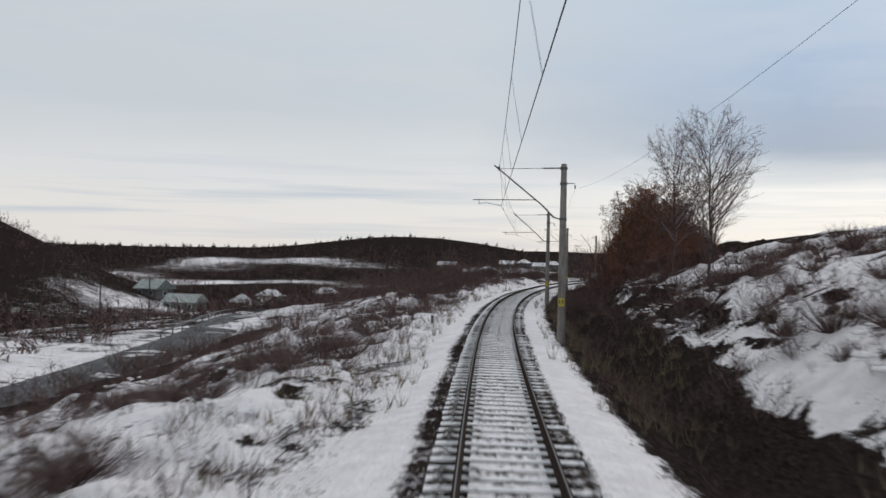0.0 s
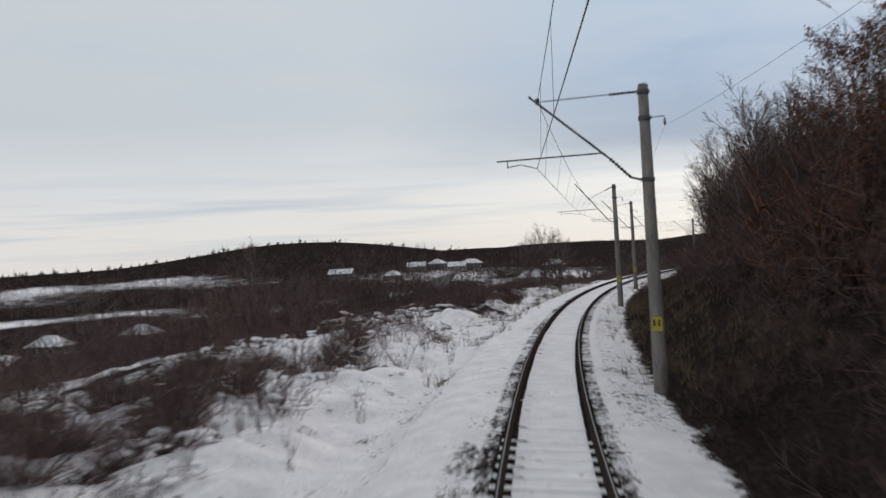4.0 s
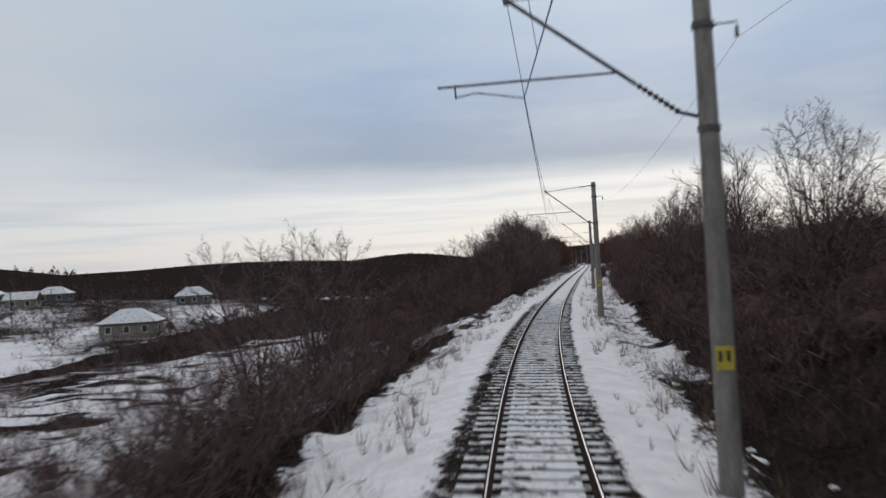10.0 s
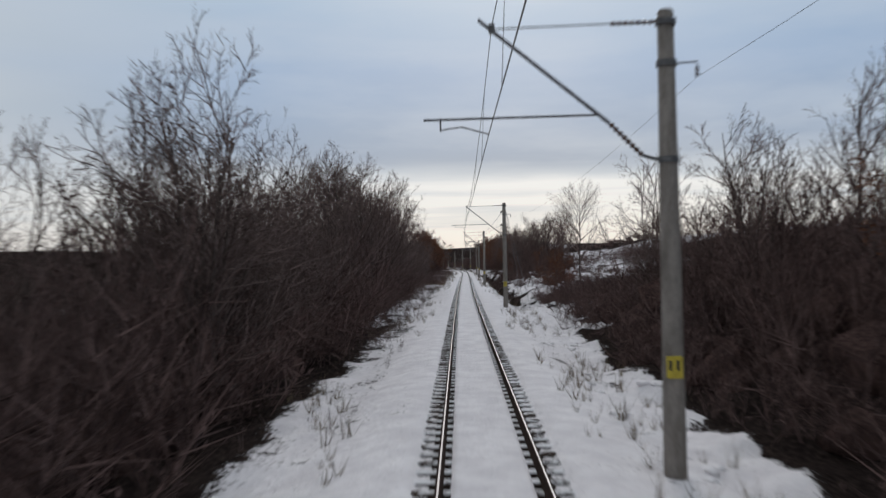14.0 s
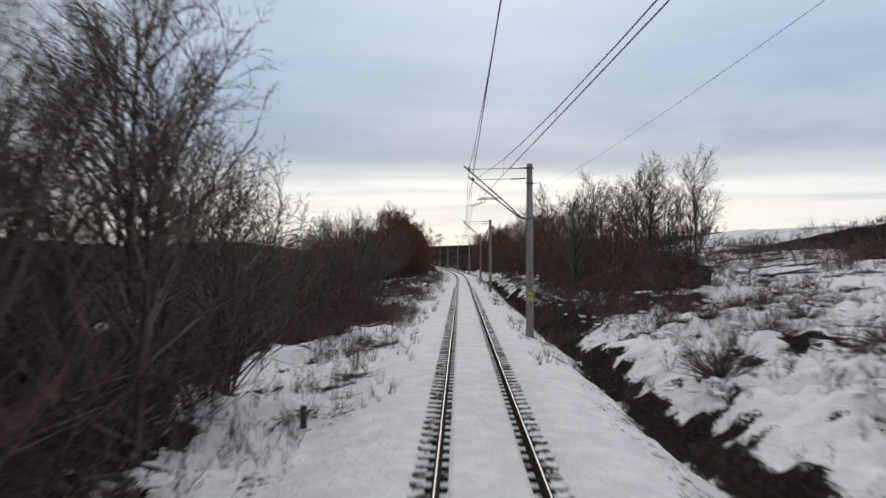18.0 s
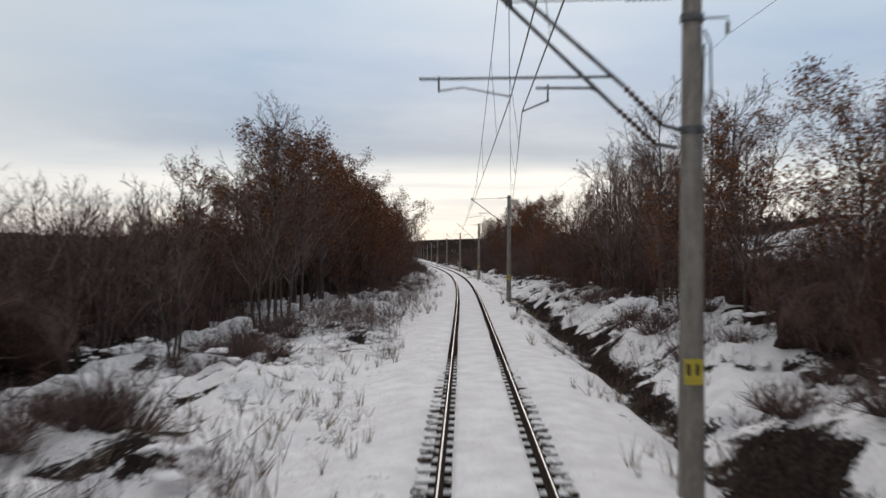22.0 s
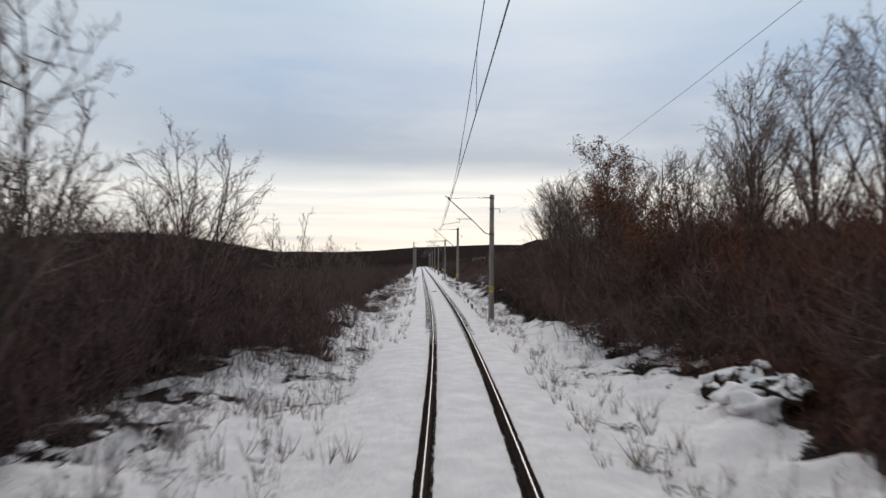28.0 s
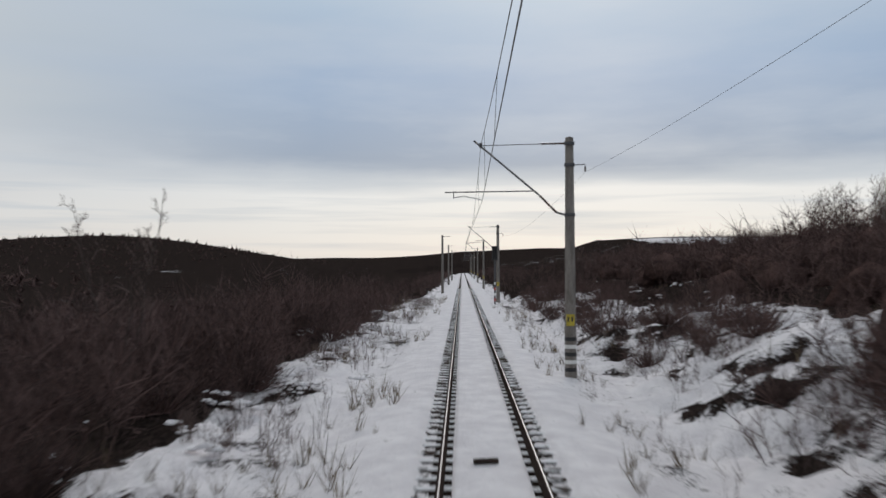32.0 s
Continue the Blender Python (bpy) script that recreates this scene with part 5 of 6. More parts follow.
# down the left of the line: from, to along; from, to across; number; heights
for args in ((140, 172, -36, -13, 170, 1.8, 3.3), (150, 215, -60, -18, 260, 0.8, 2.0), (642, 705, -12, -6.4, 160, 1.0, 2.1), (446, 500, -26, -13, 170, 3.5, 6.4), (-10, 90, -20, -7.5, 260, 0.7, 1.7), (45, 120, -32, -20, 170, 1.4, 3.0), (86, 168, -15, -5, 250, 0.4, 1.3), (118, 164, -34, -14, 190, 2.2, 5.0), (150, 210, -50, -20, 110, 1.4, 3.0), (206, 226, -8.8, -5.8, 100, 1.2, 2.6), (170, 202, -20, -6.5, 60, 0.7, 1.6), (84, 112, -14, -6, 55, 0.8, 2.0), (122, 168, -30, -13, 120, 1.8, 3.4), (40, 90, -11, -4.5, 70, 0.6, 1.4), (166, 178, -11, -5.5, 26, 1.0, 2.2),
             (214, 258, -9, -5.7, 150, 1.1, 2.4), (268, 275, -9, -5.7, 20, 1.1, 2.4), (272, 292, -20, -9, 60, 2.0, 4.2), (240, 250, -14, -10, 24, 1.6, 3.2), (246, 274, -24, -9, 110, 1.4, 2.9), (470, 494, -20, -14.5, 55, 3.6, 6.2), (215, 300, -62, -22, 150, 1.2, 2.8), (296, 345, -62, -22, 90, 2.2, 4.4), (297, 338, -9.5, -5.2, 110, 1.8, 3.6), (275, 299, -9.5, -6.4, 50, 1.8, 3.6), (280, 338, -18, -9, 90, 3.0, 5.2), (348, 388, -9.5, -6.4, 110, 1.8, 4.0), (330, 350, -9.5, -7.4, 45, 1.8, 4.0), (328, 386, -15, -8.0, 150, 2.4, 4.4), (420, 432, -13, -8.4, 40, 3.0, 6.0), (284, 336, -15, -6.8, 150, 3.0, 5.4), (374, 394, -13, -7.2, 60, 2.4, 4.2), (446, 486, -18, -12, 90, 3.6, 6.6), (424, 436, -17, -10.6, 50, 3.4, 6.0), (388, 414, -12, -8.8, 60, 1.8, 4.0), (330, 412, -18, -9.5, 120, 2.4, 4.2),
             (422, 432, -16, -8.8, 40, 1.8, 4.6), (642, 705, -12, -6.2, 80, 1.6, 3.0), (410, 434, -9.4, -4.4, 190, 0.7, 1.6), (443, 484, -22, -12.5, 110, 2.2, 4.6), (482, 506, -20, -14.0, 80, 2.8, 5.2), (528, 592, -13, -8.2, 190, 2.6, 5.8), (552, 592, -15, -8.4, 120, 4.0, 7.4), (302, 346, -13, -6.8, 100, 2.4, 4.4), (506, 530, -15, -11, 80, 2.6, 5.8), (582, 720, -34, -11, 230, 2.4, 4.6), (720, 1000, -12, -4.6, 170, 1.4, 2.8), (200, 285, -48, -22, 120, 1.6, 3.4), (412, 424, -9.5, -6.4, 40, 1.8, 3.6)):
    brush(*args, core=0.0 if args[6] < 3.5 or args[2] < -28 else 0.6)
# where the thickets close up
for args in ((562, 594, -13, -7.8, 150, 2.4, 3.4), (370, 394, -12, -7.2, 100, 2.6, 3.6), (566, 600, 8.0, 13, 120, 2.6, 3.8), (600, 634, 5.8, 9.5, 130, 1.5, 2.8), (592, 640, -22, -9, 140, 1.8, 3.0), (332, 374, -12, -6.8, 170, 2.8, 4.0), (118, 152, 7.0, 12, 110, 2.0, 3.2), (410, 432, -13, -9.0, 90, 2.2, 3.2), (288, 332, -13, -7.0, 120, 2.8, 3.8)):
    brush(*args, core=1.0)
brush(333, 380, -14, -8.2, 150, 5.0, 6.2, core=1.0, protos=DENSE)
brush(616, 644, 8.6, 13, 90, 3.8, 5.0, widen=0.8, core=1.0, protos=DENSE)
brush(334, 354, -14, -8.6, 80, 6.4, 7.8, widen=0.8, core=1.0, protos=DENSE)
# and down its right
for args in ((0, 170, 3.1, 4.6, 300, 0.3, 0.8), (62, 112, 4.2, 7, 120, 0.9, 1.9), (616, 644, 6.4, 12.5, 180, 2.0, 3.8), (488, 530, 10, 16, 80, 3.0, 5.2), (700, 800, 14, 42, 200, 2.2, 3.6), (640, 745, 15, 40, 260, 1.8, 3.2), (638, 720, 5.4, 8.6, 80, 0.7, 1.4), (196, 234, 4.0, 6.4, 130, 0.5, 1.2), (408, 432, 4.6, 9, 130, 0.5, 1.3), (-10, 140, 4.0, 7.4, 400, 0.4, 1.2), (70, 118, 7.4, 15, 150, 1.8, 4.2), (116, 165, 10.5, 17, 110, 1.6, 4.0), (25, 70, 7.0, 13, 130, 0.7, 1.9), (140, 225, 4.0, 7.4, 250, 0.4, 1.3), (165, 225, 8, 20, 150, 0.9, 2.3), (211, 335, 5.4, 9, 280, 1.2, 3.2), (211, 335, 9, 18, 180, 2.6, 4.8),
             (326, 360, 6.4, 16, 100, 0.9, 2.2), (360, 425, 4.1, 5.5, 160, 0.2, 0.5), (420, 520, 4.1, 6.6, 230, 0.25, 0.8), (424, 454, 11, 18, 80, 2.2, 5.0), (454, 480, 9, 16, 90, 2.2, 5.0), (480, 532, 11, 18, 110, 2.0, 4.8), (512, 560, 10.5, 16, 90, 2.5, 5.2), (425, 500, 18, 44, 150, 1.8, 3.4), (535, 560, 6.4, 16, 60, 1.8, 3.8), (560, 602, 8.2, 16, 110, 1.8, 4.2), (640, 720, 5.2, 12, 130, 0.6, 1.7), (590, 655, 9, 26, 180, 2.8, 5.2), (645, 720, 12, 34, 150, 2.4, 4.6), (720, 1000, 4.8, 14, 170, 1.4, 2.8), (106, 165, 11, 20, 130, 2.4, 5.4), (108, 133, 7.4, 12, 60, 1.4, 3.2), (410, 432, 4.4, 8, 100, 0.4, 1.1), (108, 152, 9.5, 16, 100, 4.0, 7.4), (258, 292, 8.5, 15, 100, 3.2, 5.6), (424, 470, 10.5, 17, 100, 3.4, 6.4), (416, 450, 9.5, 15, 60, 1.8, 3.8), (282, 326, 8, 15, 150, 3.4, 6.4), (262, 345, 15, 52, 190, 2.6, 4.8), (225, 290, 8, 15, 110, 2.2, 4.0), (166, 225, 7.6, 13, 90, 1.2, 2.8)):
    brush(*args, core=0.0 if args[6] < 3 or args[2] > 14 else 0.6)
for args in ((566, 582, 6.4, 9.4, 70, 0.8, 1.7), (556, 602, 9, 14, 100, 3.0, 5.6), (484, 512, -20, -14.0, 120, 3.0, 7.0), (486, 548, -20, -13, 120, 4.0, 7.4), (510, 545, -12, -7.4, 140, 3.0, 6.6), (450, 464, 9, 13, 30, 2.0, 5.0), (500, 560, 8, 13, 100, 2.0, 5.2), (60, 118, 8, 15, 110, 2.0, 4.8), (363, 371, 8.6, 10.8, 16, 1.6, 2.8), (466, 502, 10.8, 15, 60, 1.6, 3.6), (505, 585, 8, 13, 80, 1.6, 4.4)):
    brush(*args, REDBRUSH, "reddish-brown thicket of bare twigs", core=0.6)
for args in ((-10, 45, 8, 34, 150, 0.4, 1.1), (355, 430, 6.6, 40, 260, 0.3, 0.9), (440, 500, -13, -3.8, 260, 0.4, 1.2), (505, 585, -8, -3.9, 140, 0.4, 0.9), (0, 90, -9, -3.8, 230, 0.3, 0.9), (0, 80, -22, -9, 160, 0.4, 1.0), (640, 720, 4.6, 8, 60, 0.4, 0.9),
             (320, 440, -6.4, -3.6, 190, 0.3, 1.0), (585, 720, -6.2, -3.6, 170, 0.3, 0.8), (120, 215, -6, -3.4, 80, 0.3, 0.7), (420, 520, 7, 10, 90, 0.4, 1.0), (165, 225, 7.5, 16, 80, 0.4, 1.0)):
    brush(*args, TWIG, LOW, 1.0)

brush(122, 192, -64, -40, 330, 3.0, 5.4, BRUSH, "dark scrub on the slope", 1.2, MIDSHRUB)
brush(60, 125, -74, -50, 200, 2.4, 4.6, BRUSH, "dark scrub on the slope", 1.2, MIDSHRUB)
for args in ((350, 480, 44, 80, 420, 1.4, 2.8), (560, 780, -82, -32, 380, 2.0, 4.2), (600, 760, 26, 80, 260, 2.2, 4.4), (330, 450, -82, -18, 300, 2.0, 4.4), (450, 570, -80, -18, 260, 2.5, 5.0)):
    brush(*args, BRUSH, "dark scrub on the slope", 1.3, FARSHRUB)
for args in ((334, 353, 7, 15, 100, 1.1, 2.1), (116, 166, 8, 14, 130, 1.2, 2.6), (582, 606, -10, -4.6, 170, 1.4, 2.8), (584, 606, 5.2, 9, 120, 1.6, 3.2), (592, 620, -10.5, -5.4, 110, 1.8, 3.2), (505, 560, 7.6, 11, 110, 2.2, 4.6), (338, 357, 6.6, 12, 60, 1.0, 2.0), (505, 590, -9.5, -7.2, 120, 2.0, 4.0), (582, 720, -13, -7.0, 210, 2.2, 3.6), (590, 650, 6.6, 10, 130, 2.2, 4.2), (640, 720, 6.5, 11, 70, 1.2, 2.4), (540, 590, 6.8, 9.5, 60, 1.4, 2.8), (395, 425, -9.4, -6.6, 50, 1.2, 2.2)):
    brush(*args, BRUSH, "bare dark shrubs standing in snow", 0.95, STANDING)
for args in ((440, 484, -9, -4.4, 200, 0.6, 1.5), (484, 512, -9.5, -5.5, 50, 0.4, 1.0), (86, 168, -16, -5, 200, 0.5, 1.3), (0, 88, -18, -5, 170, 0.4, 1.0), (355, 428, 6.4, 24, 240, 0.4, 1.0), (505, 560, -8, -4.4, 110, 0.5, 1.1), (168, 205, -22, -8, 200, 0.7, 1.8), (128, 196, -42, -12, 320, 1.2, 2.8), (0, 90, -16, -4.6, 130, 0.6, 1.4), (56, 74, -9, -5.2, 36, 0.8, 1.6), (72, 112, -17, -6, 80, 1.0, 2.2), (20, 50, -12, -6, 40, 0.7, 1.4), (216, 275, -30, -8.8, 130, 0.5, 1.4), (375, 540, 36, 80, 300, 1.4, 2.8), (120, 170, 6.6, 12, 90, 0.5, 1.2), (600, 720, -9, -4.4, 120, 0.4, 0.9), (470, 520, 6.4, 11, 90, 0.4, 0.9), (406, 440, 6.2, 11, 120, 0.7, 1.7), (148, 184, 6.8, 12, 130, 0.6, 1.4), (408, 442, -7.5, -3.4, 90, 0.4, 0.9)):
    brush(*args, BRUSH, "dark low bushes in the snow", 1.15, DENSE)
for args in ((124, 166, -18, -11.5, 130, 0.9, 1.8), (112, 124, -16, -8, 26, 0.7, 1.3), (134, 152, -11.5, -6.0, 75, 0.9, 1.7), (86, 114, -16, -7, 110, 0.7, 1.5), (6, 90, -15, -5.6, 95, 0.6, 1.3), (6, 62, 8.5, 24, 130, 0.6, 1.5), (112, 166, 7.4, 13, 110, 0.7, 1.5), (166, 206, -20, -8, 100, 0.8, 1.7), (166, 228, -46, -10, 180, 1.0, 2.2), (150, 163, -12, -7, 50, 0.9, 1.6), (336, 358, 6.6, 15, 130, 0.9, 1.7), (352, 430, 6.8, 22, 105, 0.6, 1.3),
             (408, 431, -9.5, -4.8, 70, 0.7, 1.5), (447, 480, -9.5, -4.8, 70, 0.6, 1.3), (508, 524, -9.5, -5, 40, 0.6, 1.3), (430, 520, 6.6, 11, 110, 0.6, 1.3), (640, 712, -12, -6.4, 120, 0.9, 1.8), (584, 640, -9, -4.6, 80, 0.6, 1.3), (640, 720, 5.4, 11, 80, 0.8, 1.6), (205, 240, -26, -8.6, 60, 0.7, 1.5)):
    brush(*args, BRUSH, "rounded dark bush of fine twigs in the snow", 1.1, MOUNDS)
for args in ((0, 90, -8, -3.3, 260, 0.4, 1.1), (90, 215, -8, -3.3, 200, 0.5, 1.4), (95, 165, -18, -6, 240, 0.8, 2.0), (215, 330, -5.2, -2.8, 130, 0.4, 0.9), (384, 445, -8.8, -3.2, 330, 0.5, 1.5), (408, 442, -7.0, -3.1, 260, 0.5, 1.3), (330, 384, -6.4, -3.2, 120, 0.5, 1.2),
             (218, 276, -30, -8.6, 300, 1.0, 2.2), (112, 170, 6.2, 12, 220, 0.8, 2.0), (168, 206, -18, -5.5, 180, 0.7, 1.6), (440, 590, -8.5, -3.0, 640, 0.5, 1.5), (464, 535, -9, -4.0, 130, 0.8, 1.6), (585, 720, -9, -3.2, 420, 0.5, 1.5), (350, 520, 5.6, 12, 260, 0.4, 1.1), (0, 350, 2.6, 4.2, 150, 0.2, 0.5), (520, 700, 2.8, 6.0, 220, 0.3, 0.9)):
    brush(*args, TWIG, "upright dead stems standing in snow", 0.9, STEMS)

brush(407, 437, -6.9, -3.2, 240, 0.4, 1.1, REDBRUSH, "reddish dead stems standing in snow", 0.9, STEMS)


def stalks(r):
    n = 11
    a = r.random(n) * 6.28
    p0 = np.stack([np.cos(a) * 0.18 * r.random(n), np.sin(a) * 0.18 * r.random(n), np.full(n, -0.05)], -1)
    p1 = p0 + np.stack([0.25 * r.normal(size=n), 0.25 * r.normal(size=n), 0.5 + 0.5 * r.random(n)], -1)
    return slivers(p0, p1, 0.012, r)


STALKS = [stalks(RB) for _ in range(6)]
for s0, s1, d0, d1, n in ((0, 170, 3.0, 7.0, 2400), (0, 330, -5.6, -2.2, 1500), (0, 330, 1.9, 4.6, 1000), (330, 720, -6.4, -2.0, 1900), (330, 720, 2.0, 4.6, 1100), (0, 170, -16, -5, 700), (345, 440, 6, 30, 500), (430, 520, 6, 14, 200), (590, 720, -8, -3, 300), (640, 720, 5, 14, 200)):
    s, d = s0 + (s1 - s0) * RB.random(n), d0 + (d1 - d0) * RB.random(n)
    keep = soft_noise(s, d * 1.5, 4.0) > 0.42
    V, F = scatter(STALKS, s[keep], d[keep], 0.25 + 0.55 * RB.random(int(keep.sum())))
    tagged(new("dry_grass", make_mesh("dry_grass", V, F, [GRASS])), "dry weeds and grass standing in snow", "grass", kind="stuff")


def snow_lump(r, n=5):
    """Tufts of snow caught in a bush one metre high."""
    out = []
    for _ in range(n):
        bm = bmesh.new()
        bmesh.ops.create_icosphere(bm, subdivisions=2, radius=1)
        o = Vector(r.random(3) * 50)
        w = 0.04 + 0.10 * r.random() ** 1.4
        a, q = r.random() * 6.28, 0.5 * math.sqrt(r.random())
        c = Vector((math.cos(a) * q, math.sin(a) * q, (0.95 - 0.9 * q) * (0.10 + 0.32 * r.random())))
        for v in bm.verts:
            v.co *= 1 + 0.65 * noise.noise(v.co * 1.7 + o) + 0.45 * noise.noise(v.co * 4.2 + o)
            v.co = Vector((v.co.x * w * 1.3, v.co.y * w * 1.3, v.co.z * w * (0.6 if v.co.z > 0 else 0.3))) + c
        out.append((np.array([v.co[:] for v in bm.verts]), np.array([[v.index for v in f.verts] for f in bm.faces])))
        bm.free()
    return join(out)


LUMPS = [snow_lump(RB) for _ in range(6)]
for s0, s1, d0, d1, n, lo, hi in ((-5, 90, -20, -5, 110, 0.5, 1.3), (116, 160, -15, -7, 80, 0.7, 1.4), (88, 165, -15, -5, 100, 0.6, 1.3), (0, 60, 7.5, 24, 90, 0.5, 1.3), (130, 215, 7.5, 16, 70, 0.5, 1.3), (352, 430, 6.2, 22, 190, 0.5, 1.4),
                                  (420, 520, 7.0, 12, 90, 0.5, 1.3), (440, 505, -13, -4.5, 110, 0.5, 1.3), (505, 590, -9, -4.2, 90, 0.5, 1.3), (575, 720, -9, -4.2, 90, 0.4, 1.1), (655, 720, 6, 14, 40, 0.5, 1.2)):
    s, d = s0 + (s1 - s0) * RB.random(n), d0 + (d1 - d0) * RB.random(n)
    hh = lo + (hi - lo) * RB.random(n)
    V, F = scatter(LUMPS, s, d, hh, 1.1)
    tagged(new("snow_tufts", make_mesh("snow_tufts", V, F, [SNOW], smooth=True)), "tufts of snow caught in low scrub", "snow", kind="stuff")
    V, F = scatter(DENSE, s, d, hh * 0.95, 1.1)
    tagged(new("brushwood", make_mesh("brushwood", V, F, [BRUSH])), "dark scrub under snow", "brushwood", kind="stuff")


def snow_heap(r):
    """One or two rounded clumps of snow over a tuft."""
    out = []
    for _ in range(2):
        bm = bmesh.new()
        bmesh.ops.create_icosphere(bm, subdivisions=2, radius=1)
        o = Vector(r.random(3) * 50)
        w = 0.25 + 0.35 * r.random()
        c = Vector((0.6 * r.normal(), 0.6 * r.normal(), 0.02))
        for v in bm.verts:
            v.co *= 1 + 0.7 * noise.noise(v.co * 1.4 + o) + 0.4 * noise.noise(v.co * 3.9 + o)
            v.co = Vector((v.co.x * w * 1.4, v.co.y * w * 1.1, v.co.z * w * 0.55 - 0.1 * w)) + c
        out.append((np.array([v.co[:] for v in bm.verts]), np.array([[v.index for v in f.verts] for f in bm.faces])))
        bm.free()
    return join(out)


HEAPS = [snow_heap(RB) for _ in range(8)]
for s0, s1, d0, d1, n in ((0, 90, -14, -3.2, 150), (90, 170, -14, -3.4, 190), (352, 430, 5.8, 16, 220), (440, 590, -9, -3.2, 260), (590, 720, -10, -3.2, 180), (205, 270, -24, -9, 90), (462, 520, 5.8, 11, 110), (0, 70, 7.6, 16, 80), (170, 330, 2.8, 5.0, 110), (380, 440, -8.6, -3.4, 100)):
    s, d = s0 + (s1 - s0) * RB.random(n), d0 + (d1 - d0) * RB.random(n)
    V, F = scatter(HEAPS, s, d, 0.12 + 0.24 * RB.random(n) ** 2)
    tagged(new("snow_clumps", make_mesh("snow_clumps", V, F, [SNOW], smooth=True)), "rounded clumps of snow over grass tufts", "snow", kind="stuff")


# ---- far woods on the hills
RF = np.random.default_rng(21)


def far_woods():
    n = 15500
    x, y = RF.uniform(-460, 700, n), RF.uniform(40, 1300, n)
    x[:900], y[:900] = RF.uniform(-70, 105, 900), RF.uniform(345, 480, 900)
    x[900:1500], y[900:1500] = RF.uniform(-140, -30, 600), RF.uniform(185, 300, 600)
    x[1500:1900], y[1500:1900] = RF.uniform(-30, 60, 400), RF.uniform(390, 450, 400)
    x[1900:2500], y[1900:2500] = RF.uniform(-190, -30, 600), RF.uniform(300, 440, 600)
    x[2500:5000], y[2500:5000] = RF.uniform(-210, 20, 2500), RF.uniform(80, 470, 2500)
    x[5000:7600], y[5000:7600] = RF.uniform(170, 420, 2600), RF.uniform(740, 1000, 2600)
    s, d = along_across(x, y)
    z = far_height(x, y, d)
    clear = 0.8 * np.exp(-((x - 2) / 17) ** 2 - ((y - 325) / 30) ** 2) + 0.45 * np.exp(-((x + 82) / 26) ** 2 - ((y - 204) / 34) ** 2)
    keep = (np.abs(d) > 76) & (clear < 0.3) & ((z > 1.0) & (d < 0) | (d < 0) & (s > 300) & (d > -330) | (d > 130) & (soft_noise(x, y, 70) > 0.35) | (d < 0) & (soft_noise(x, y, 30) > 0.30))
    near = (np.hypot(x - 10, y - 330) < 190)[keep]
    x, y, z = x[keep], y[keep], z[keep]
    V, F, k = [], [], 0
    for i in range(len(x)):
        v, f = (MIDSHRUB if near[i] else FARSHRUB)[RF.integers(0, 6)]
        h = RF.uniform(2.0, 4.6) * (0.5 if y[i] > 640 else 1)
        v = v * np.array([h * 1.15, h * 1.15, h]) + np.array([x[i], y[i], z[i] - 0.3])
        V.append(v)
        F.append(f[::1] + k)
        k += len(v)
    return make_mesh("far_woods", np.concatenate(V), np.concatenate(F), [BRUSH])


tagged(new("far_woods", far_woods()), "dark leafless woods covering distant hills", "woods", kind="stuff")


# ---- road in the valley
def build_road():
    pts = [(-29, -60), (-31, 40), (-33, 95), (-36, 125), (-34, 160), (-22, 215), (-2, 268), (10, 315), (20, 388), (30, 440)]
    t = np.linspace(0, len(pts) - 1, 160)
    X = np.interp(t, range(len(pts)), [p[0] for p in pts])
    Y = np.interp(t, range(len(pts)), [p[1] for p in pts])
    ker = np.ones(15) / 15
    X = np.convolve(np.pad(X, 7, mode="edge"), ker, "valid")
    Y = np.convolve(np.pad(Y, 7, mode="edge"), ker, "valid")
    tx, ty = np.gradient(X), np.gradient(Y)
    ln = np.hypot(tx, ty)
    nx, ny = ty / ln, -tx / ln
    Z = np.array([height_xy(a, b) for a, b in zip(X, Y)])
    Z = np.convolve(np.pad(Z, 12, mode="edge"), np.ones(25) / 25, "valid") + 0.15
    sec = [(-5.6, -2.2), (-3.3, -0.05), (-3.1, 0.0), (0, 0.06), (3.1, 0.0), (3.3, -0.05), (5.6, -2.2)]
    V = np.stack([np.stack([X + nx * a, Y + ny * a, Z + b], -1) for a, b in sec], 1).reshape(-1, 3)
    k = len(sec)
    F, I = [], []
    for j in range(k - 1):
        q = np.arange(len(X) - 1) * k + j
        F.append(np.stack([q, q + k, q + k + 1, q + 1], -1))
        I.append(np.full(len(q), 0 if 1 <= j <= 4 else 1))
    road = tagged(new("road", make_mesh("road", V, np.concatenate(F), [ASPHALT, VERGE], np.concatenate(I))), "wet grey asphalt road with snowy verges", "road", kind="structure")
    rail = thing("guard_rail", Matrix(), "dark steel guard rail along the road", "guard rail")
    g = Geo()
    P = [(X[i] - nx[i] * 3.6, Y[i] - ny[i] * 3.6, Z[i] + 0.62) for i in range(36, 104)]
    g.tube(P, 0.11, 4)
    part("beam", g, STEEL, rail)
    for i in range(0, len(P), 2):
        g = Geo()
        g.box((P[i][0], P[i][1], P[i][2] - 0.4), (0.12, 0.12, 0.95))
        part("rail_post", g, STEEL, rail)


build_road()


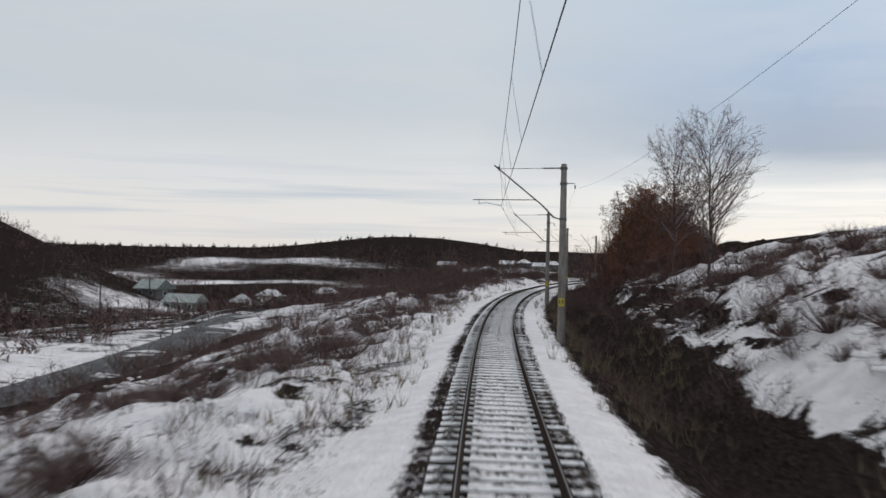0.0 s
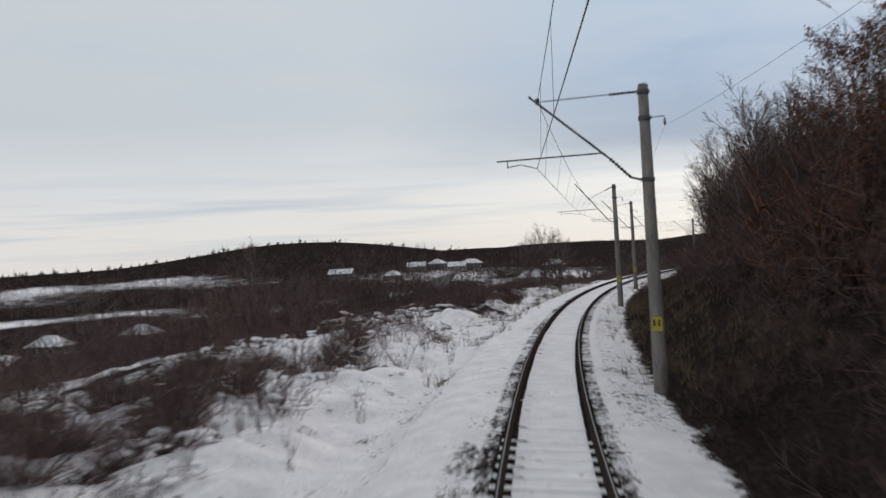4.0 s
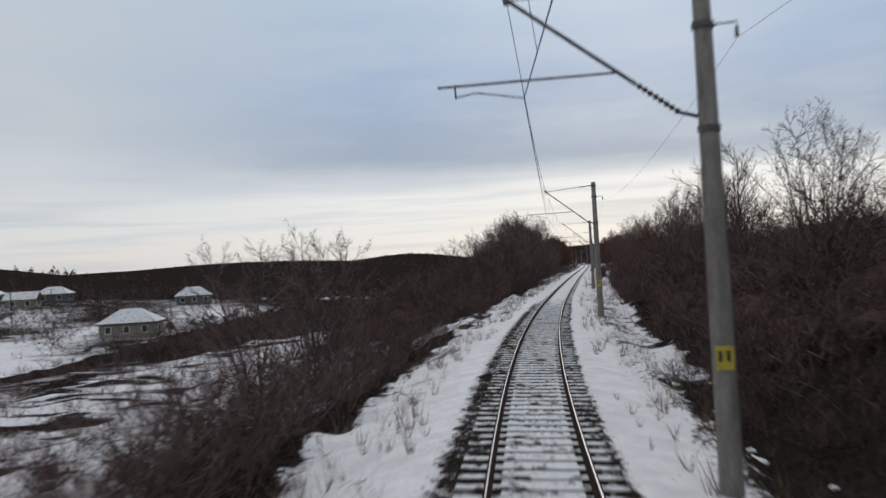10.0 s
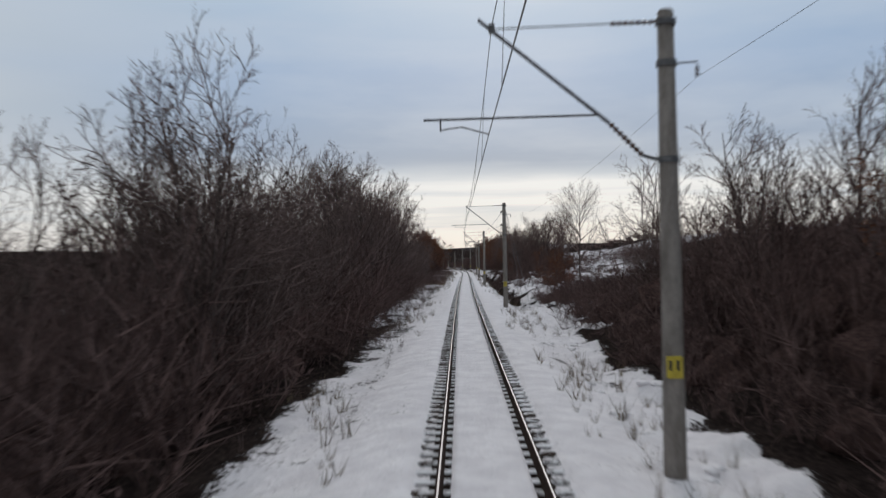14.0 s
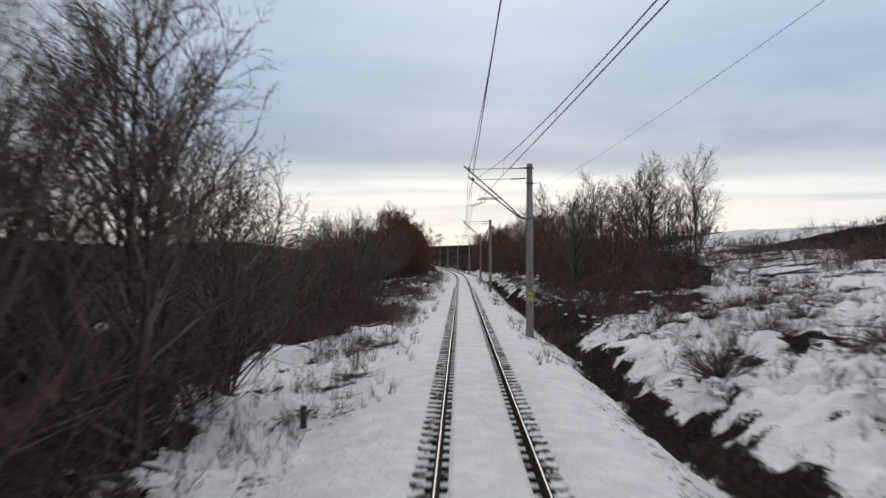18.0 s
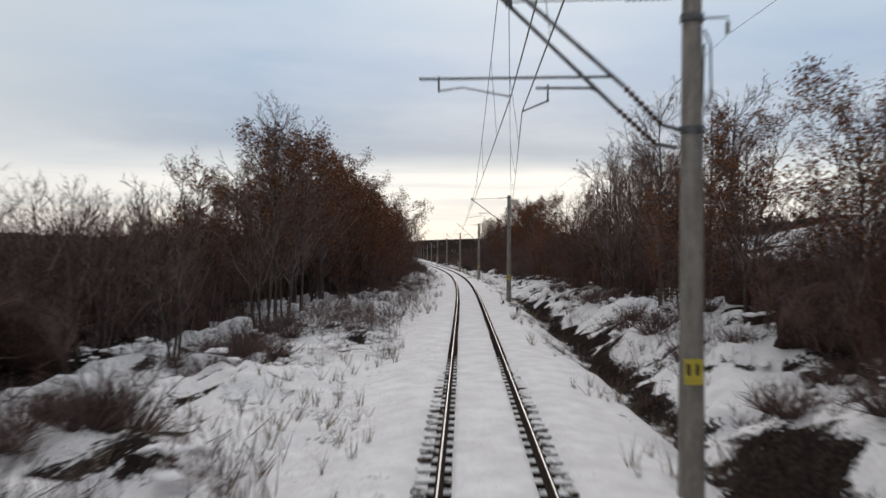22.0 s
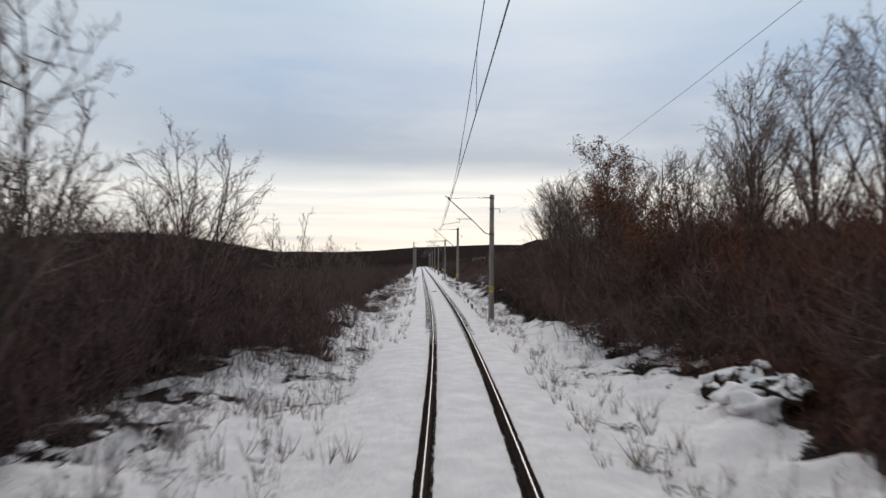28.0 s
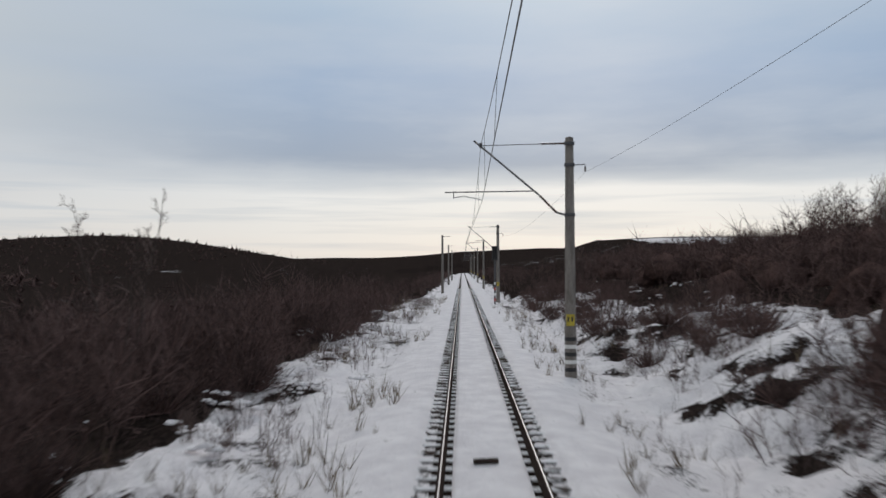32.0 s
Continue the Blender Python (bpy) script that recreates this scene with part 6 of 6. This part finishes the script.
# ---- houses in the valley
def house(x, y, turn, w, l, h, roof, wall_mat, roof_mat, label, hip=False, z=None):
    z = (height_xy(x, y) if z is None else z) - 0.25
    ob = thing("house", pose(x, y, z, 0, 0, turn), label, "house", "village houses")
    g = Geo()
    g.box((0, 0, h / 2), (w, l, h))
    if not hip:
        for e in (-1, 1):
            g.add([(-w / 2, e * l / 2, h), (w / 2, e * l / 2, h), (0, e * l / 2, h + roof), (-w / 2, e * (l / 2 - 0.2), h), (w / 2, e * (l / 2 - 0.2), h), (0, e * (l / 2 - 0.2), h + roof)],
                  [(0, 1, 2), (5, 4, 3), (0, 2, 5, 3), (2, 1, 4, 5)])
    part("wall", g, wall_mat, ob)
    o, q = 0.5, (l / 2 - w / 2 * 0.9 if hip else l / 2 + 0.5)
    a, b, t = w / 2 + o, l / 2 + o, 0.22
    zr = h - o * roof / (w / 2)
    g = Geo()
    lo = [(-a, -b, zr), (a, -b, zr), (a, b, zr), (-a, b, zr), (0, -q, h + roof), (0, q, h + roof)]
    g.add([(p[0], p[1], p[2] + 0.02) for p in lo] + [(p[0], p[1], p[2] + t) for p in lo],
          [(6, 7, 10), (7, 8, 11, 10), (8, 9, 11), (9, 6, 10, 11), (0, 4, 1), (1, 4, 5, 2), (2, 5, 3), (3, 5, 4, 0), (0, 1, 7, 6), (1, 2, 8, 7), (2, 3, 9, 8), (3, 0, 6, 9)])
    rf = part("roof", g, roof_mat, ob)
    g = Geo()
    g.box((w * 0.18, l * 0.2, h + roof * 0.9), (0.6, 0.6, 1.5), bevel=0.03)
    part("chimney", g, BRICK, rf)
    for side in (-1, 1):
        n = max(2, int(l / 3))
        for i in range(n):
            yy = -l / 2 + (i + 0.5) * l / n
            g = Geo()
            g.box((side * (w / 2 + 0.01), yy, h * 0.55), (0.10, 1.15, 1.35))
            win = part("window", g, WHITE, ob)
            g = Geo()
            g.box((side * (w / 2 + 0.05), yy, h * 0.55), (0.06, 0.95, 1.15))
            part("pane", g, GLASS, win)
        g = Geo()
        g.box((0, side * (l / 2 + 0.01), h * 0.55), (1.15, 0.10, 1.35))
        win = part("window", g, WHITE, ob)
        g = Geo()
        g.box((0, side * (l / 2 + 0.05), h * 0.55), (0.95, 0.06, 1.15))
        part("pane", g, GLASS, win)
    return ob


SNOWY = "small village house under a snow-covered roof"
TIN = "grey village house with a grey-green tin roof"
for x, y, turn, w, l, h, roof, wm, rm, label, hip in ((-77, 214, 80, 6, 9, 2.6, 1.8, WALL_B, ROOF_TIN, TIN, False), (-67, 232, 20, 6, 7, 2.6, 2.0, WALL_A, ROOF_SNOW, SNOWY, True),
                                                      (-48, 258, 70, 5, 7, 2.3, 1.6, WALL_B, ROOF_SNOW, SNOWY, True), (-90, 226, 65, 6, 8, 3, 2.2, WALL_B, ROOF_TIN, TIN, False), (-58, 222, 40, 5, 7, 2.4, 1.7, WALL_A, ROOF_SNOW, SNOWY, False), (-64, 252, 75, 5, 7, 2.4, 1.7, WALL_B, ROOF_SNOW, SNOWY, True),
                                                      (52, 368, 70, 7, 10, 3.0, 2.2, WALL_A, ROOF_SNOW, "cream house under a snow-covered hipped roof", True), (14, 428, 80, 5, 7, 2.3, 1.6, WALL_B, ROOF_SNOW, SNOWY, False),
                                                      (23, 438, 60, 5, 6, 2.3, 1.6, WALL_B, ROOF_SNOW, SNOWY, True), (31, 430, 75, 5, 7, 2.3, 1.6, WALL_A, ROOF_SNOW, SNOWY, False), (38, 442, 70, 5, 8, 2.3, 1.6, WALL_B, ROOF_SNOW, SNOWY, True),
                                                      (4, 402, 60, 5, 6, 2.3, 1.6, WALL_B, ROOF_SNOW, SNOWY, True), (-16, 412, 75, 5, 9, 2.3, 1.6, WALL_B, ROOF_SNOW, SNOWY, False), (72, 432, 85, 6, 9, 2.6, 2.0, WALL_B, ROOF_SNOW, SNOWY, True)):
    house(x, y, turn, w, l, h, roof, wm, rm, label, hip)

# wooden poles of the village
for x, y in ((-52, 128), (-38, 165), (-70, 150), (10, 330), (30, 400), (-20, 300)):
    z = height_xy(x, y)
    pole = thing("utility_pole", pose(x, y, z, 0, 0, 30), "plain dark wooden utility pole", "pole", "utility poles")
    g = Geo()
    g.tube([(0, 0, -0.4), (0, 0, 7)], [0.13, 0.09], 7)
    part("shaft", g, BARK, pole)
    g = Geo()
    g.box((0, 0, 6.6), (1.3, 0.09, 0.10))
    part("crossarm", g, BARK, pole)

# a heap of earth under snow beside the line
heap = thing("earth_heap", track_pose(576.0, 6.2, height(576.0, 6.2), lean=False), "low heap of dark earth clods half under snow", "heap")
RH = np.random.default_rng(3)


def clod(radius, flat, rough_by):
    bm = bmesh.new()
    bmesh.ops.create_icosphere(bm, subdivisions=3, radius=radius)
    o = Vector(RH.random(3) * 40)
    for v in bm.verts:
        v.co *= 1 + rough_by * noise.noise(v.co * 1.6 / radius + o) + 0.3 * rough_by * noise.noise(v.co * 4.5 / radius + o)
        v.co.z *= flat
    me = bpy.data.meshes.new("clod")
    bm.to_mesh(me)
    bm.free()
    me.polygons.foreach_set("use_smooth", np.ones(len(me.polygons), dtype=bool))
    return me


for name, dx, dy, radius, flat, mat in (("snow_cover", -0.2, -1.6, 0.45, 0.6, SNOW), ("snow_cover", -0.1, -0.6, 0.5, 0.7, SNOW), ("snow_cover", 0.2, 1.5, 0.5, 0.6, SNOW), ("clod", 0.5, 0.4, 0.75, 0.7, CLOD), ("clod", 1.0, -0.7, 0.5, 0.8, CLOD),
                                       ("clod", 0.9, 1.3, 0.6, 0.8, CLOD), ("clod", 1.3, 0.4, 0.45, 0.8, CLOD), ("clod", 0.1, 1.0, 0.4, 0.8, CLOD)):
    me = clod(radius, flat, 1.0)
    me.materials.append(mat)
    part(name, me, None, heap).location = (dx, dy, 0.1)

# small pegs and a lever beside the rails
for s, d, h in ((47, -3.9, 0.45), (500, 2.35, 0.22), (494, 2.9, 0.28), (626, 2.4, 0.35), (385, -3.9, 0.5), (640, 2.9, 0.3), (617, 2.2, 0.3)):
    z = height(s, d)
    peg = thing("marker_peg", track_pose(s, d, z, lean=False), "short dark trackside marker peg", "marker", "marker pegs")
    g = Geo()
    g.box((0, 0, h / 2 - 0.1), (0.13, 0.12, h + 0.2), bevel=0.02)
    part("stub", g, BLACK, peg)
    g = Geo()
    g.box((0, 0, h + 0.03), (0.15, 0.14, 0.05), bevel=0.03)
    part("snow_cap", g, SNOW, peg)
plank = thing("wood_offcut", track_pose(646.0, -0.05, -0.10, turn=12), "dark wood offcut lying on snow between the rails", "wood")
g = Geo()
g.box((0, 0, 0), (0.42, 0.11, 0.07), bevel=0.015)
part("board", g, RUST, plank)
for s, d in ((555.0, 1.25),):
    lever = thing("trackside_lever", track_pose(s, d, -0.2), "dark iron lever arm lying beside the rail", "lever")
    g = Geo()
    g.tube([(-0.3, 0, 0.06), (0.1, 0, 0.12), (0.45, 0, 0.22)], 0.035, 6)
    part("arm", g, BLACK, lever)
    g = Geo()
    g.box((0.48, 0, 0.16), (0.1, 0.14, 0.22), bevel=0.03)
    part("weight", g, BLACK, lever)

# ---- the nearer sleepers, one by one
for i in range(300):
    ob = new("sleeper", SLEEPER_MESH)
    ob.parent = track
    ob.matrix_basis = track_pose(8 + 0.6 * i, random.uniform(-0.02, 0.02), random.uniform(-0.008, 0.0), turn=random.uniform(-0.5, 0.5))
